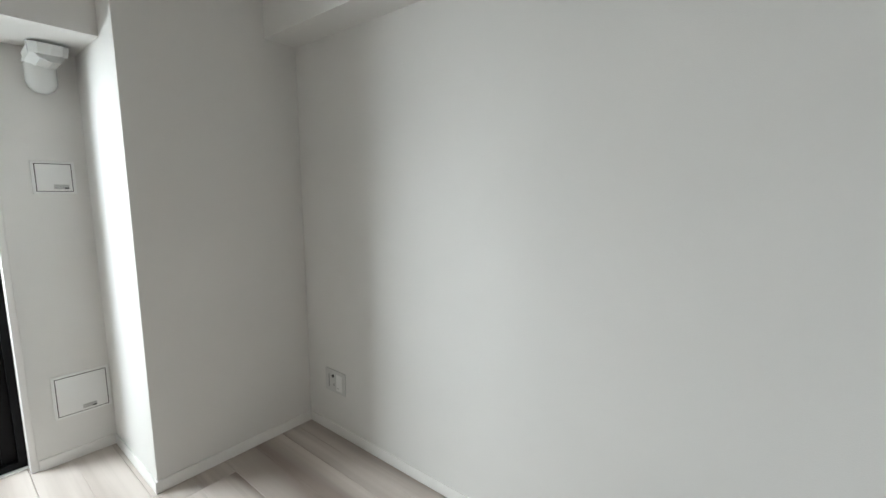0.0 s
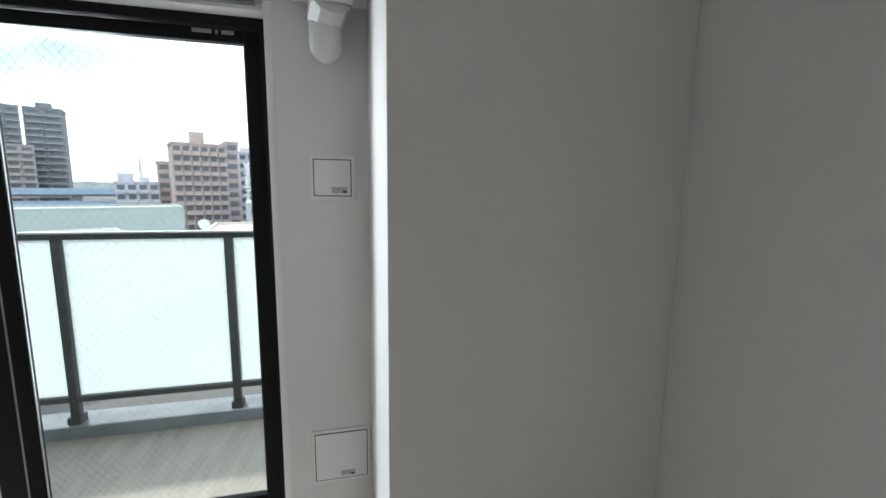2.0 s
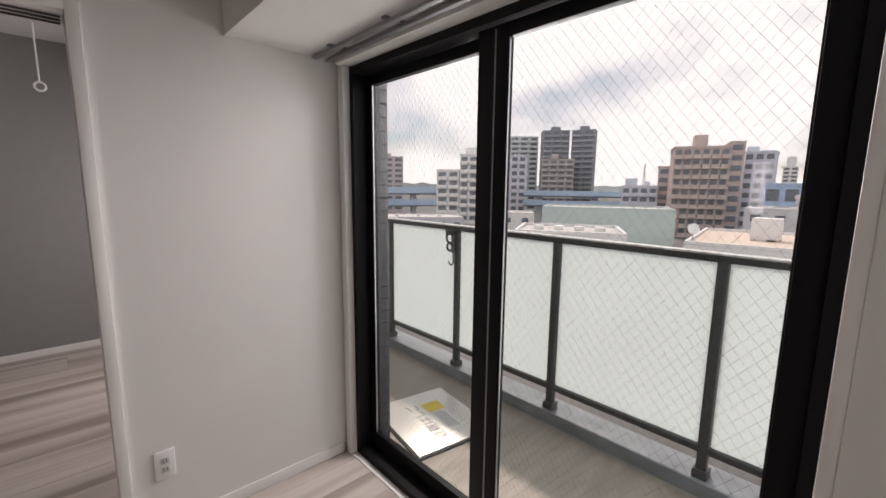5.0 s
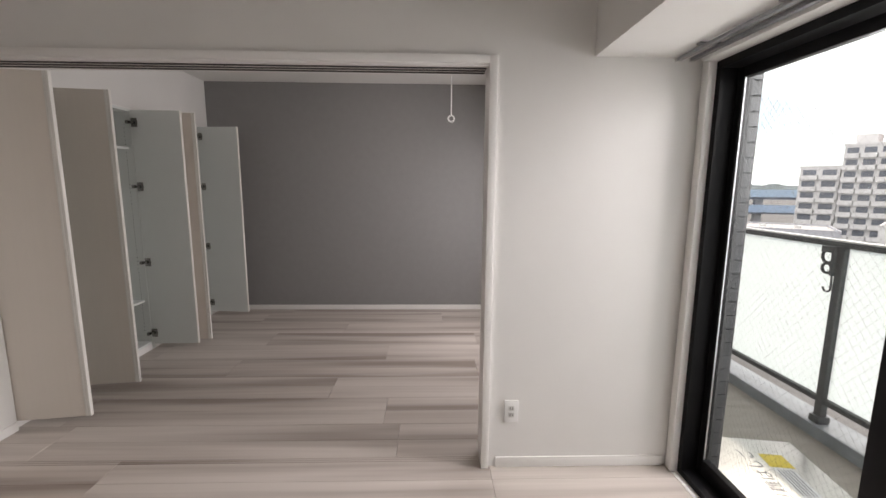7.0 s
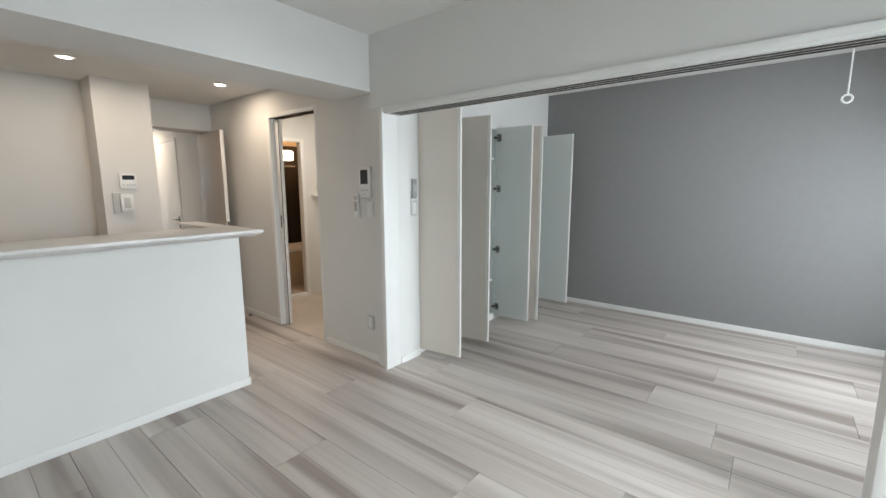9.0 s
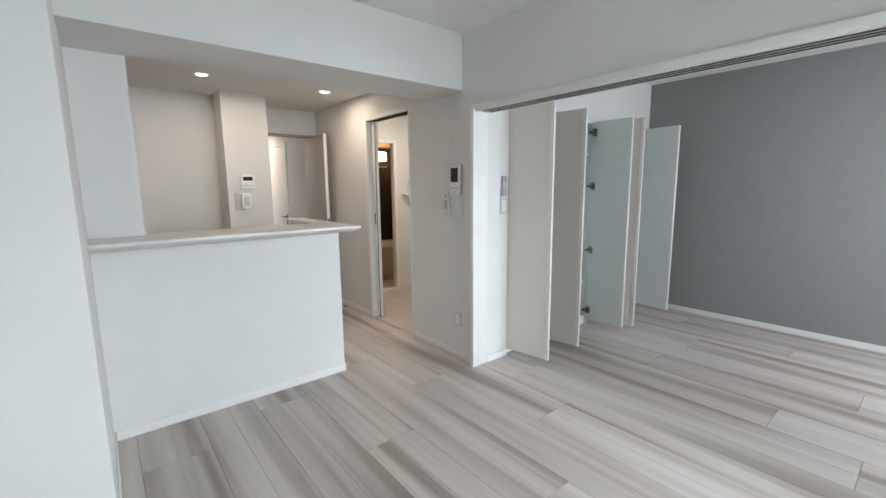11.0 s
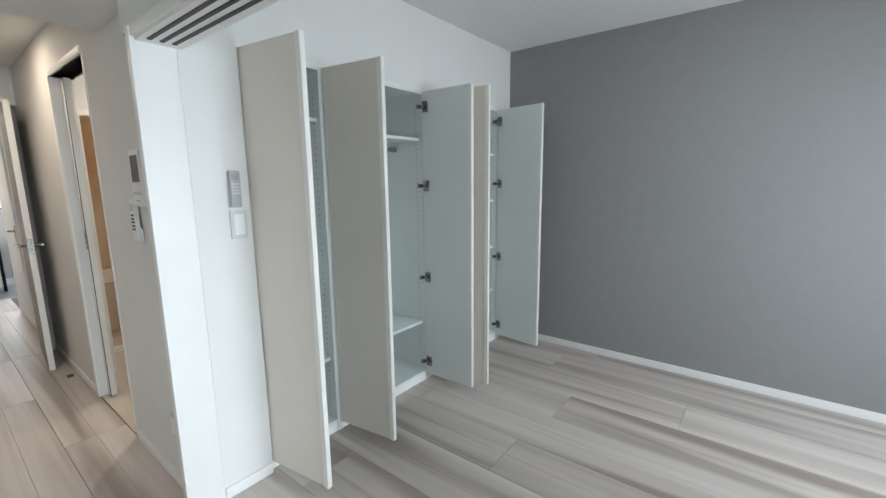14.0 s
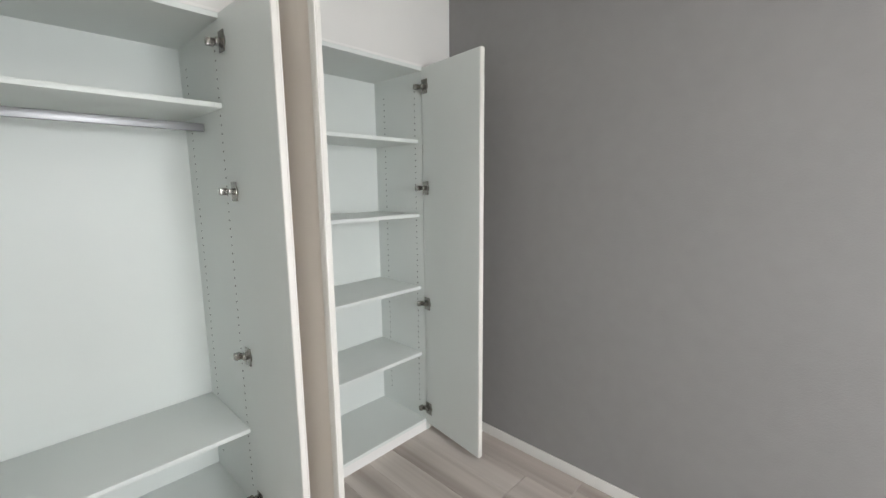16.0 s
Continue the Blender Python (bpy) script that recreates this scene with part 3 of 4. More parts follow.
# ---- wardrobes ----
def wardrobe(name, label, x0, x1, shelves, rail_z, doors, y0=-2.06, y1=YB + 0.004, top=2.012, plinth=0.07):
    """A carcass between x0 (west) and x1 (east); doors: (hinge side, width, opening degrees)."""
    w = x1 - x0
    th = 0.018
    ob = thing(name, label, "wardrobe", (x0, y0, 0), group="built-in wardrobes")
    d = y1 - y0
    boxes("side_panel", MELAMINE, ob, (0, th, 0, d, 0, top))
    boxes("side_panel", MELAMINE, ob, (w - th, w, 0, d, 0, top))
    boxes("top_panel", MELAMINE, ob, (th, w - th, 0, d, top - th, top))
    boxes("bottom_panel", MELAMINE, ob, (th, w - th, 0, d - 0.004, plinth - th, plinth))
    boxes("plinth", TRIM, ob, (th, w - th, d - 0.022, d - 0.004, 0, plinth - th))
    boxes("back_panel", MELAMINE, ob, (th, w - th, 0, 0.006, plinth, top - th))
    for sz in shelves:
        boxes("shelf", MELAMINE, ob, (th + 0.001, w - th - 0.001, 0.008, d - 0.03, sz - 0.018, sz), bevel=0.001)
    if rail_z:
        bm = bmesh.new()
        box(bm, th, w - th, d / 2 - 0.008, d / 2 + 0.008, rail_z - 0.016, rail_z + 0.016, bevel=0.006)
        part("clothes_rail", bm, STEEL_RAIL, ob, "silver oval clothes rail", smooth=True)
    # rows of shelf-pin holes
    for side in (th + 0.0006, w - th - 0.0006):
        bm = bmesh.new()
        for yy in (0.09, d - 0.055):
            zz = plinth + 0.10
            while zz < top - 0.1:
                box(bm, side - 0.0005, side + 0.0005, yy - 0.0028, yy + 0.0028, zz - 0.0028, zz + 0.0028)
                zz += 0.032
        tagged(part("pin_holes", bm, HOLE, ob, "dark rows of shelf-pin holes"), kind="stuff")
    for side, dw, ang in doors:
        east = side == "east"
        hx = w - 0.021 if east else 0.021
        # leaf built closed, running away from the hinge, then swung
        piv = pose(hx, d + 0.004, 0, 0, 0, -ang if east else ang)
        sg = -1 if east else 1
        leaf = part("door", _leaf(sg, dw), GREIGE, ob, "greige flat door standing open, white inside")
        leaf.matrix_basis = piv
        leaf.data.materials.append(MELAMINE)
        leaf.data.materials.append(CREAM)
        for p in leaf.data.polygons:
            if p.normal.y < -0.9:
                p.material_index = 1
            elif abs(p.normal.y) < 0.5:
                p.material_index = 2
        part("edge_moulding", _moulding(sg, dw), CREAM, leaf, "cream rounded finger-pull edge", smooth=True)
        for hz in (0.15, 0.77, 1.40, 1.91):
            h = new("hinge", HINGE[sg])
            h.parent = leaf
            h.location = (0, 0, hz)
            tagged(h, "nickel concealed hinge with arm")
    return ob


def _leaf(sg, dw):
    bm = bmesh.new()
    a, b = sorted((sg * 0.0, sg * dw))
    box(bm, a, b, 0.0, 0.019, 0.052, 2.008, bevel=0.0025)
    return bm


def _moulding(sg, dw):
    """Two rounded beads of the finger-pull along the free edge."""
    bm = bmesh.new()
    for u0, u1, d in ((dw - 0.026, dw - 0.013, 0.0045), (dw - 0.012, dw + 0.004, 0.0065)):
        a, b = sorted((sg * u0, sg * u1))
        box(bm, a, b, 0.0192, 0.0192 + d, 0.052, 2.008, bevel=0.0021)
    a, b = sorted((sg * (dw + 0.0003), sg * (dw + 0.004)))
    box(bm, a, b, 0.001, 0.0190, 0.052, 2.008, bevel=0.0012)
    return bm


def hinge_mesh(sg):
    bm = bmesh.new()
    rod(bm, (sg * 0.022, -0.004, 0), (sg * 0.022, 0.0005, 0), 0.019, 16)
    box(bm, *sorted((sg * 0.004, sg * 0.040)), -0.006, -0.003, -0.027, 0.027, bevel=0.001)
    box(bm, *sorted((sg * -0.004, sg * 0.026)), -0.022, -0.005, -0.008, 0.008, bevel=0.003)
    box(bm, *sorted((sg * -0.012, sg * 0.004)), -0.040, -0.016, -0.010, 0.010, bevel=0.003)
    bmesh.ops.scale(bm, vec=(1.3, 1.1, 1.3), verts=bm.verts[:])
    return mesh_of("hinge", bm, NICKEL, True)


HINGE = {1: hinge_mesh(1), -1: hinge_mesh(-1)}
wardrobe("wardrobe", "narrow built-in wardrobe, one greige door open, rail and shelves", -2.600, -2.168, (0.447, 1.762), 1.66, (("east", 0.392, 82.2),), y0=-2.03)
wardrobe("wardrobe", "built-in double wardrobe, both doors open, clothes rail and shelves", -3.400, -2.602, (0.440, 1.716), 1.65, (("east", 0.380, 82.0), ("west", 0.385, 91.0)), y0=-1.915)
wardrobe("wardrobe", "built-in shelf wardrobe with five compartments, both doors open", -4.365, -3.402, (0.470, 0.858, 1.262, 1.652), 0, (("east", 0.450, 78.6), ("west", 0.425, 83.2)), y0=-1.825)
structure("wardrobe_filler", TRIM, "white filler strip beside the wardrobe", "trim", (-4.374, -4.366, YB - 0.09, YB + 0.002, 0, 2.024), (-4.366, -2.168, YB - 0.09, YB + 0.002, 2.0135, 2.024))


# ---- balcony window ----
win = thing("window_1", "large black aluminium sliding balcony window with wired glass", "window", kind="structure")
FX0, FX1, FZ0, FZ1, FY = -1.742, 0.025, 0.0, 1.965, 2.24
boxes("window_frame", BLACK_ALU, win, (FX0, FX0 + 0.03, FY, FY + 0.13, FZ0, FZ1), (FX1 - 0.03, FX1, FY, FY + 0.13, FZ0, FZ1),
      (FX0 + 0.03, FX1 - 0.03, FY, FY + 0.13, FZ1 - 0.032, FZ1), (FX0 + 0.03, FX1 - 0.03, FY, FY + 0.13, FZ0 - 0.03, FZ0 + 0.035))


def sash(x0, x1, y, left_w, right_w, label):
    sname = part("sash", _sash(x0, x1, y, left_w, right_w), BLACK_ALU, win, label, smooth=True)
    g = boxes("pane", GLASS, sname, (x0 + left_w, x1 - right_w, y + 0.013, y + 0.018, 0.115, 1.885))
    g.visible_shadow = False
    bm = bmesh.new()
    step, z0, z1, gx0, gx1 = 0.031, 0.115, 1.885, x0 + left_w, x1 - right_w
    h = z1 - z0
    rise = 1.25
    k = gx0 - h / rise
    while k < gx1 + h / rise:
        for sgn in (1, -1):
            # clip the wire to the pane
            za, zb = z0, z1
            xa, xb = (k, k + h / rise) if sgn > 0 else (k + h / rise, k)
            lo, hi = 0.0, 1.0
            dx = xb - xa
            t0, t1 = sorted(((gx0 - xa) / dx, (gx1 - xa) / dx))
            lo, hi = max(lo, t0), min(hi, t1)
            if hi - lo > 0.01:
                rod(bm, (xa + lo * dx, y + 0.0155, za + lo * h), (xa + hi * dx, y + 0.0155, za + hi * h), 0.0003, 3)
        k += step
    wires = part("wire_mesh", bm, WIRE, sname, "diamond wire mesh in the glass")
    tagged(wires, kind="stuff")
    for gx in (gx0 + 0.003, gx1 - 0.003):
        boxes("glazing_bead", BRIGHT_ALU if gx == gx0 + 0.003 else RUBBER, sname, (gx - 0.002, gx + 0.002, y + 0.006, y + 0.012, 0.115, 1.885))


def _sash(x0, x1, y, lw, rw):
    bm = bmesh.new()
    for d in ((x0, x0 + lw, 0.037, 1.93), (x1 - rw, x1, 0.037, 1.93)):
        box(bm, d[0], d[1], y, y + 0.032, d[2], d[3], bevel=0.003)
    box(bm, x0 + lw, x1 - rw, y, y + 0.032, 0.037, 0.115, bevel=0.003)
    box(bm, x0 + lw, x1 - rw, y, y + 0.032, 1.885, 1.93, bevel=0.003)
    return bm


sash(-1.712, -0.900, FY + 0.075, 0.035, 0.085, "rear sliding sash in black aluminium")
sash(-0.945, -0.005, FY + 0.028, 0.125, 0.055, "front sliding sash in black aluminium")
boxes("stile_groove", STEEL_RAIL, win, (-0.872, -0.866, FY + 0.0265, FY + 0.0285, 0.05, 1.92), label="thin bright groove along the meeting stile")
for sx, wd, mt in ((-0.195, 0.062, GREY_PLASTIC), (-0.148, 0.008, GREY_PLASTIC), (-0.112, 0.040, REMOTE_GREY)):
    boxes("sticker", mt, win, (sx - wd / 2, sx + wd / 2, FY + 0.0255, FY + 0.0275, 1.911, 1.924), label="small pale maker's sticker")
boxes("window_casing", TRIM, win, (-1.79, FX0, FY - 0.035, FY + 0.02, 0, 1.99), (FX0, FX1, FY - 0.07, FY + 0.02, FZ1, 1.99), (FX1, 0.050, FY - 0.098, FY + 0.02, 0, 1.99), bevel=0.002)
boxes("window_sill", TRIM, win, (-1.79, 0.05, FY - 0.03, FY, -0.01, 0.004))
# curtain rail under the beam
crail = thing("curtain_rail", "double silver curtain rail under the beam", "curtain rail", (0, 0, 1.995))
for ry in (2.085, 2.145):
    boxes("rail", STEEL_RAIL, crail, (-1.77, 0.0, ry - 0.011, ry + 0.011, -0.022, -0.008), bevel=0.003)
    boxes("end_cap", PALE_PLASTIC, crail, (-1.78, -1.768, ry - 0.013, ry + 0.013, -0.024, -0.006), bevel=0.003)
for bx in (-1.6, -1.2, -0.87, -0.5, -0.1):
    boxes("bracket", STEEL_RAIL, crail, (bx - 0.012, bx + 0.012, 2.06, 2.16, -0.008, 0.0))


# ---- wall fittings ----
def wall_cover(x0, x1, z0, z1):
    ob = thing("wall_cover", "white plastic access cover with a dark outline and label", "access cover", (0, YN, 0), group="wall access covers")
    boxes("frame", PLASTIC, ob, (x0 - 0.012, x1 + 0.012, -0.008, 0, z0 - 0.012, z1 + 0.012), bevel=0.003)
    boxes("gap", HOLE, ob, (x0, x1, -0.0095, -0.008, z0, z1))
    boxes("flap", PLASTIC, ob, (x0 + 0.0032, x1 - 0.0032, -0.0105, -0.0095, z0 + 0.0032, z1 - 0.0032), bevel=0.001)
    mx, w = (x0 + x1) / 2, x1 - x0
    boxes("label", PALE_PLASTIC, ob, (mx - 0.005, mx + 0.052, -0.0115, -0.0105, z0 + 0.012, z0 + 0.034), label="grey printed label")
    for i in range(4):
        boxes("print_line", GREY_PLASTIC, ob, (mx - 0.002, mx + 0.049, -0.0120, -0.0115, z0 + 0.0145 + i * 0.005, z0 + 0.0162 + i * 0.005))
    boxes("label_block", HOLE, ob, (mx + 0.034, mx + 0.049, -0.0125, -0.0120, z0 + 0.013, z0 + 0.020))
    return ob


wall_cover(0.168, 0.300, 1.352, 1.483)
wall_cover(0.142, 0.343, 0.240, 0.437)
duct = thing("pipe_cover", "glossy white elbow cover over the air conditioner pipe", "pipe cover", (0.225, YN, 0))
bm = bmesh.new()
rod(bm, (0, -0.056, 1.845), (0, -0.056, 1.95), 0.055, 28)
bmesh.ops.create_uvsphere(bm, u_segments=28, v_segments=14, radius=0.055, matrix=Matrix.Translation((0, -0.056, 1.845)))
part("tube", bm, GLOSS_WHITE, duct, smooth=True)
bm = bmesh.new()
rod(bm, (0, -0.056, 1.935), (0.02, -0.125, 1.972), 0.062, 10, 0.066)
rod(bm, (0.02, -0.125, 1.950), (0.02, -0.135, 1.9945), 0.068, 10, 0.072)
part("elbow", bm, GLOSS_WHITE, duct, "faceted elbow hood")
bm = bmesh.new()
rod(bm, (0, -0.056, 1.915), (0, -0.056, 1.930), 0.0585, 28)
part("collar", bm, GLOSS_WHITE, duct, smooth=True)


def plate(name, label, category, m, w, h, mat=PLASTIC, slots=0, rocker=False, group=""):
    """A wall plate in its own plane: x across, z up, front towards -y."""
    ob = tagged(new(name), label, category, group)
    ob.matrix_basis = m
    boxes("plate", mat, ob, (-w / 2, w / 2, -0.008, 0, -h / 2, h / 2), bevel=0.003)
    if rocker:
        boxes("rocker", PLASTIC, ob, (-w * 0.30, w * 0.30, -0.011, -0.008, -h * 0.36, h * 0.36), bevel=0.0015)
    for i in range(slots):
        zc = (i - (slots - 1) / 2) * -0.036
        boxes("insert", PALE_PLASTIC, ob, (-0.014, 0.014, -0.0095, -0.008, zc - 0.013, zc + 0.013), bevel=0.001)
        for sx in (-0.006, 0.006):
            boxes("slot", HOLE, ob, (sx - 0.0012, sx + 0.0012, -0.0101, -0.0095, zc - 0.006, zc + 0.006))
    return ob


plate("outlet", "white double power outlet low on the wall", "outlet", pose(XW, 1.398, 0.305, 0, 0, 90), 0.070, 0.118, slots=2)
plate("outlet", "white power outlet low beside the kitchen", "outlet", pose(XK, -1.655, 0.32, 0, 0, 90), 0.078, 0.118, mat=PLATE_GREY, rocker=True)
sock = plate("outlet", "off-white wide outlet plate with aerial socket", "outlet", pose(XE, 1.273, 0.31, 0, 0, -90), 0.172, 0.128, mat=PLATE_GREY)
boxes("slot", GREY_PLASTIC, sock, (-0.054, -0.050, -0.0095, -0.0078, -0.040, 0.036))
bm = bmesh.new()
rod(bm, (-0.016, -0.012, 0.030), (-0.016, -0.0075, 0.030), 0.008, 14)
part("aerial_socket", bm, HOLE, sock, "dark round aerial socket")
for sx, sz, hw in ((-0.008, -0.018, 0.0014), (0.028, -0.028, 0.005)):
    boxes("slot", HOLE, sock, (sx - hw, sx + hw, -0.0098, -0.0078, sz - 0.006, sz + (0.006 if hw < 0.003 else -0.003)))
boxes("insert", PLASTIC, sock, (0.012, 0.062, -0.0092, -0.0079, -0.048, 0.046), bevel=0.001)
plate("light_switch", "white light switch plate with a wide rocker", "switch", pose(XK, -1.625, 1.25, 0, 0, 90), 0.070, 0.120, rocker=True)
plate("light_switch", "white light switch plate with a wide rocker", "switch", pose(-2.105, -1.406, 1.255, 0, 0, 180), 0.074, 0.125, mat=PLATE_GREY, rocker=True)

icom = tagged(new("intercom"), "white video intercom with a dark screen", "intercom")
icom.matrix_basis = pose(XK, -1.663, 1.46, 0, 0, 90)
boxes("housing", PLASTIC, icom, (-0.062, 0.062, -0.028, 0, -0.118, 0.118), bevel=0.006)
boxes("screen", SCREEN, icom, (-0.042, 0.042, -0.0295, -0.028, -0.015, 0.095), label="dark glossy screen")
for bx in (-0.03, 0.0, 0.03):
    boxes("button", PALE_PLASTIC, icom, (bx - 0.009, bx + 0.009, -0.030, -0.028, -0.07, -0.055), bevel=0.002)
boxes("speaker_slot", GREY_PLASTIC, icom, (-0.02, 0.02, -0.0288, -0.028, -0.095, -0.091))


def remote(name, label, m, w, h, mat, dark_top, rows):
    ob = tagged(new(name), label, "remote control")
    ob.matrix_basis = m
    boxes("holder", PLASTIC if mat is PLASTIC else PALE_PLASTIC, ob, (-w / 2 - 0.003, w / 2 + 0.003, -0.012, 0, -h / 2 - 0.004, -h / 2 + 0.06), bevel=0.003)
    boxes("body", mat, ob, (-w / 2, w / 2, -0.026, -0.006, -h / 2, h / 2), bevel=0.005)
    if dark_top:
        boxes("display", PALE_PLASTIC if mat is PLASTIC else GREY_PLASTIC, ob, (-w * 0.36, w * 0.36, -0.0272, -0.026, h * 0.24, h * 0.42), label="small display")
    for r in range(rows):
        for c in (-1, 0, 1):
            z = h * 0.14 - r * h * 0.085
            boxes("button", HOLE if mat is PLASTIC else PALE_PLASTIC, ob, (c * w * 0.27 - 0.0045, c * w * 0.27 + 0.0045, -0.0275, -0.026, z - 0.0035, z + 0.0035))
    return ob


remote("remote_control", "white air conditioner remote in a wall holder", pose(XK, -1.775, 1.275, 0, 0, 90), 0.052, 0.185, PLASTIC, True, 5)
remote("remote_control", "grey lamp remote in a wall holder", pose(-2.095, -1.406, 1.41, 0, 0, 180), 0.045, 0.155, REMOTE_GREY, True, 4)

boiler = tagged(new("boiler_controller"), "white water heater controller with a dark display", "controller")
boiler.matrix_basis = pose(-0.818, -3.70, 1.478, 0, 0, 180)
boxes("housing", PLASTIC, boiler, (-0.066, 0.066, -0.022, 0, -0.068, 0.068), bevel=0.006)
boxes("display", SCREEN, boiler, (-0.045, 0.045, -0.0235, -0.022, 0.012, 0.050), label="dark display")
for bx in (-0.04, -0.013, 0.013, 0.04):
    boxes("button", PALE_PLASTIC, boiler, (bx - 0.009, bx + 0.009, -0.0235, -0.022, -0.04, -0.028), bevel=0.001)
soap = tagged(new("wall_switch_box"), "white switch box on the kitchen pillar", "switch")
soap.matrix_basis = pose(-0.775, -3.70, 1.285, 0, 0, 180)
boxes("back_plate", PALE_PLASTIC, soap, (-0.085, -0.015, -0.012, 0, -0.09, 0.09), bevel=0.004)
boxes("front_box", PLASTIC, soap, (-0.035, 0.06, -0.045, 0, -0.075, 0.075), bevel=0.008)
boxes("rocker", PALE_PLASTIC, soap, (-0.012, 0.035, -0.048, -0.045, -0.045, 0.045), bevel=0.002)

# ---- balcony ----
BZ = -0.42
structure("balcony_floor", BALCONY_FLOOR, "taupe vinyl sheet balcony floor", "balcony floor", (-6.0, 3.0, 2.40, 3.86, BZ - 0.2, BZ))
structure("balcony_upstand", KERB, "pale grey coated balcony kerb", "kerb", (-6.0, 3.0, 3.855, 4.10, BZ - 0.3, -0.325), bevel=0.012)
structure("balcony_step", KERB, "pale grey step below the window", "step", (-6.0, 3.0, 2.422, 2.47, BZ, -0.04))
structure("outer_wall", MORTAR, "grey outer wall of the flat", "wall", (-6.0, XB, 2.30, 2.42, -0.6, 2.9), (1.4, 3.0, 2.30, 2.42, -0.6, 2.9), (XB, 3.0, 2.30, 2.421, -0.62, -0.21))
structure("balcony_ceiling", MORTAR, "grey concrete slab above the balcony", "slab", (-6.0, 3.0, 2.42, 3.55, 2.60, 2.75))
# tiled pier outside, west of the window
pier = structure("tiled_pier", TILE_JOINT, "grey-brown tiled pier outside the window", "pier", (-2.05, -1.775, 2.425, 2.478, BZ, 2.60))
for r in range(44):
    z0 = BZ + 0.01 + r * 0.068
    if z0 + 0.06 < 2.58:
        boxes("tile", BRICK, pier, (-1.776, -1.769, 2.428, 2.474, z0, z0 + 0.06))
rail = thing("balcony_railing", "charcoal aluminium balcony railing with frosted panels", "railing")
PY = 3.93
posts = [-5.92 + 1.073 * k for k in range(9)]
for px in posts:
    p = boxes("post", RAIL_GREY, rail, (px - 0.028, px + 0.028, PY - 0.025, PY + 0.025, -0.325, 1.034), bevel=0.003)
    boxes("foot", RAIL_GREY, p, (px - 0.042, px + 0.042, PY - 0.045, PY + 0.045, -0.325, -0.27), bevel=0.006)
boxes("top_rail", RAIL_GREY, rail, (-6.0, 3.0, PY - 0.036, PY + 0.036, 1.034, 1.049), bevel=0.004)
boxes("rail_cap", RAIL_TOP, rail, (-6.0, 3.0, PY - 0.04, PY + 0.04, 1.0495, 1.062), bevel=0.004, label="pale handrail cap")
boxes("upper_rail", RAIL_GREY, rail, (-6.0, 3.0, PY - 0.02, PY + 0.02, 1.008, 1.0335))
boxes("lower_rail", RAIL_GREY, rail, (-6.0, 3.0, PY - 0.022, PY + 0.022, -0.165, -0.125), bevel=0.003)
for a, b in zip(posts, posts[1:]):
    boxes("panel", FROST, rail, (a + 0.034, b - 0.034, PY + 0.004, PY + 0.012, -0.12, 1.006), label="frosted translucent panel")
hook = thing("pole_hook", "dark folding laundry pole bracket on the railing post", "laundry bracket", (posts[3] - 0.062, PY - 0.05, 0.86))
bm = bmesh.new()
for zc, r in ((0.075, 0.045), (-0.01, 0.036)):
    for k in range(14):
        a0, a1 = k * math.tau / 14, (k + 1) * math.tau / 14
        rod(bm, (r * math.cos(a0), 0, zc + r * math.sin(a0)), (r * math.cos(a1), 0, zc + r * math.sin(a1)), 0.011, 6)
box(bm, -0.05, 0.05, -0.012, 0.012, 0.105, 0.15, bevel=0.004)
box(bm, 0.03, 0.055, -0.012, 0.012, -0.06, 0.15, bevel=0.004)
part("bracket", bm, RAIL_GREY, hook, smooth=True)
bm = bmesh.new()
for k in range(9):
    a0, a1 = math.pi + k * 0.42, math.pi + (k + 1) * 0.42
    rod(bm, (0.02 + 0.03 * math.cos(a0), 0, -0.15 + 0.03 * math.sin(a0)), (0.02 + 0.03 * math.cos(a1), 0, -0.15 + 0.03 * math.sin(a1)), 0.007, 6)
rod(bm, (0.045, 0, -0.06), (0.05, 0, -0.14), 0.007, 6)
part("hook", bm, RAIL_GREY, hook, smooth=True)

hatch = thing("escape_hatch", "brushed steel escape ladder hatch with a yellow label", "hatch", (-2.235, 3.20, BZ), -9)
boxes("frame", RAIL_GREY, hatch, (-0.385, 0.385, -0.34, 0.34, 0, 0.012), bevel=0.003)
boxes("lid", HATCH, hatch, (-0.375, 0.375, -0.33, 0.33, 0.0125, 0.030), bevel=0.004)
boxes("handle", BLACK_ALU, hatch, (0.37, 0.40, 0.10, 0.16, 0.02, 0.045), bevel=0.003)
boxes("label", LABEL_WHITE, hatch, (-0.06, 0.24, 0.03, 0.15, 0.0301, 0.0309), label="white instruction label")
boxes("yellow_label", YELLOW, hatch, (-0.20, -0.06, 0.02, 0.17, 0.0301, 0.0311), label="yellow warning label")
for i in range(5):
    boxes("print_line", INK, hatch, (-0.04, 0.20, 0.045 + i * 0.02, 0.051 + i * 0.02, 0.0310, 0.0314))
writing("lettering", "避難はしご", 0.105, INK, hatch, pose(0.03, -0.06, 0.0305, 0, 0, 180), "dark grey lettering")

# ---- town beyond the balcony ----
EYE0 = (0.07, 1.22)
GROUND = -13.5
structure("ground", ASPHALT, "grey town ground far below", "ground", (-2500, 2500, 8, 4000, GROUND - 1, GROUND))


def at_bearing(deg, dist):
    a = radians(deg)
    return EYE0[0] - dist * math.sin(a), EYE0[1] + dist * math.cos(a)


FAR_GLASS = material("far_window_glass", (0.14, 0.16, 0.19), 0.25, vary=0.3, scale=0.4)
PAINTS = {}


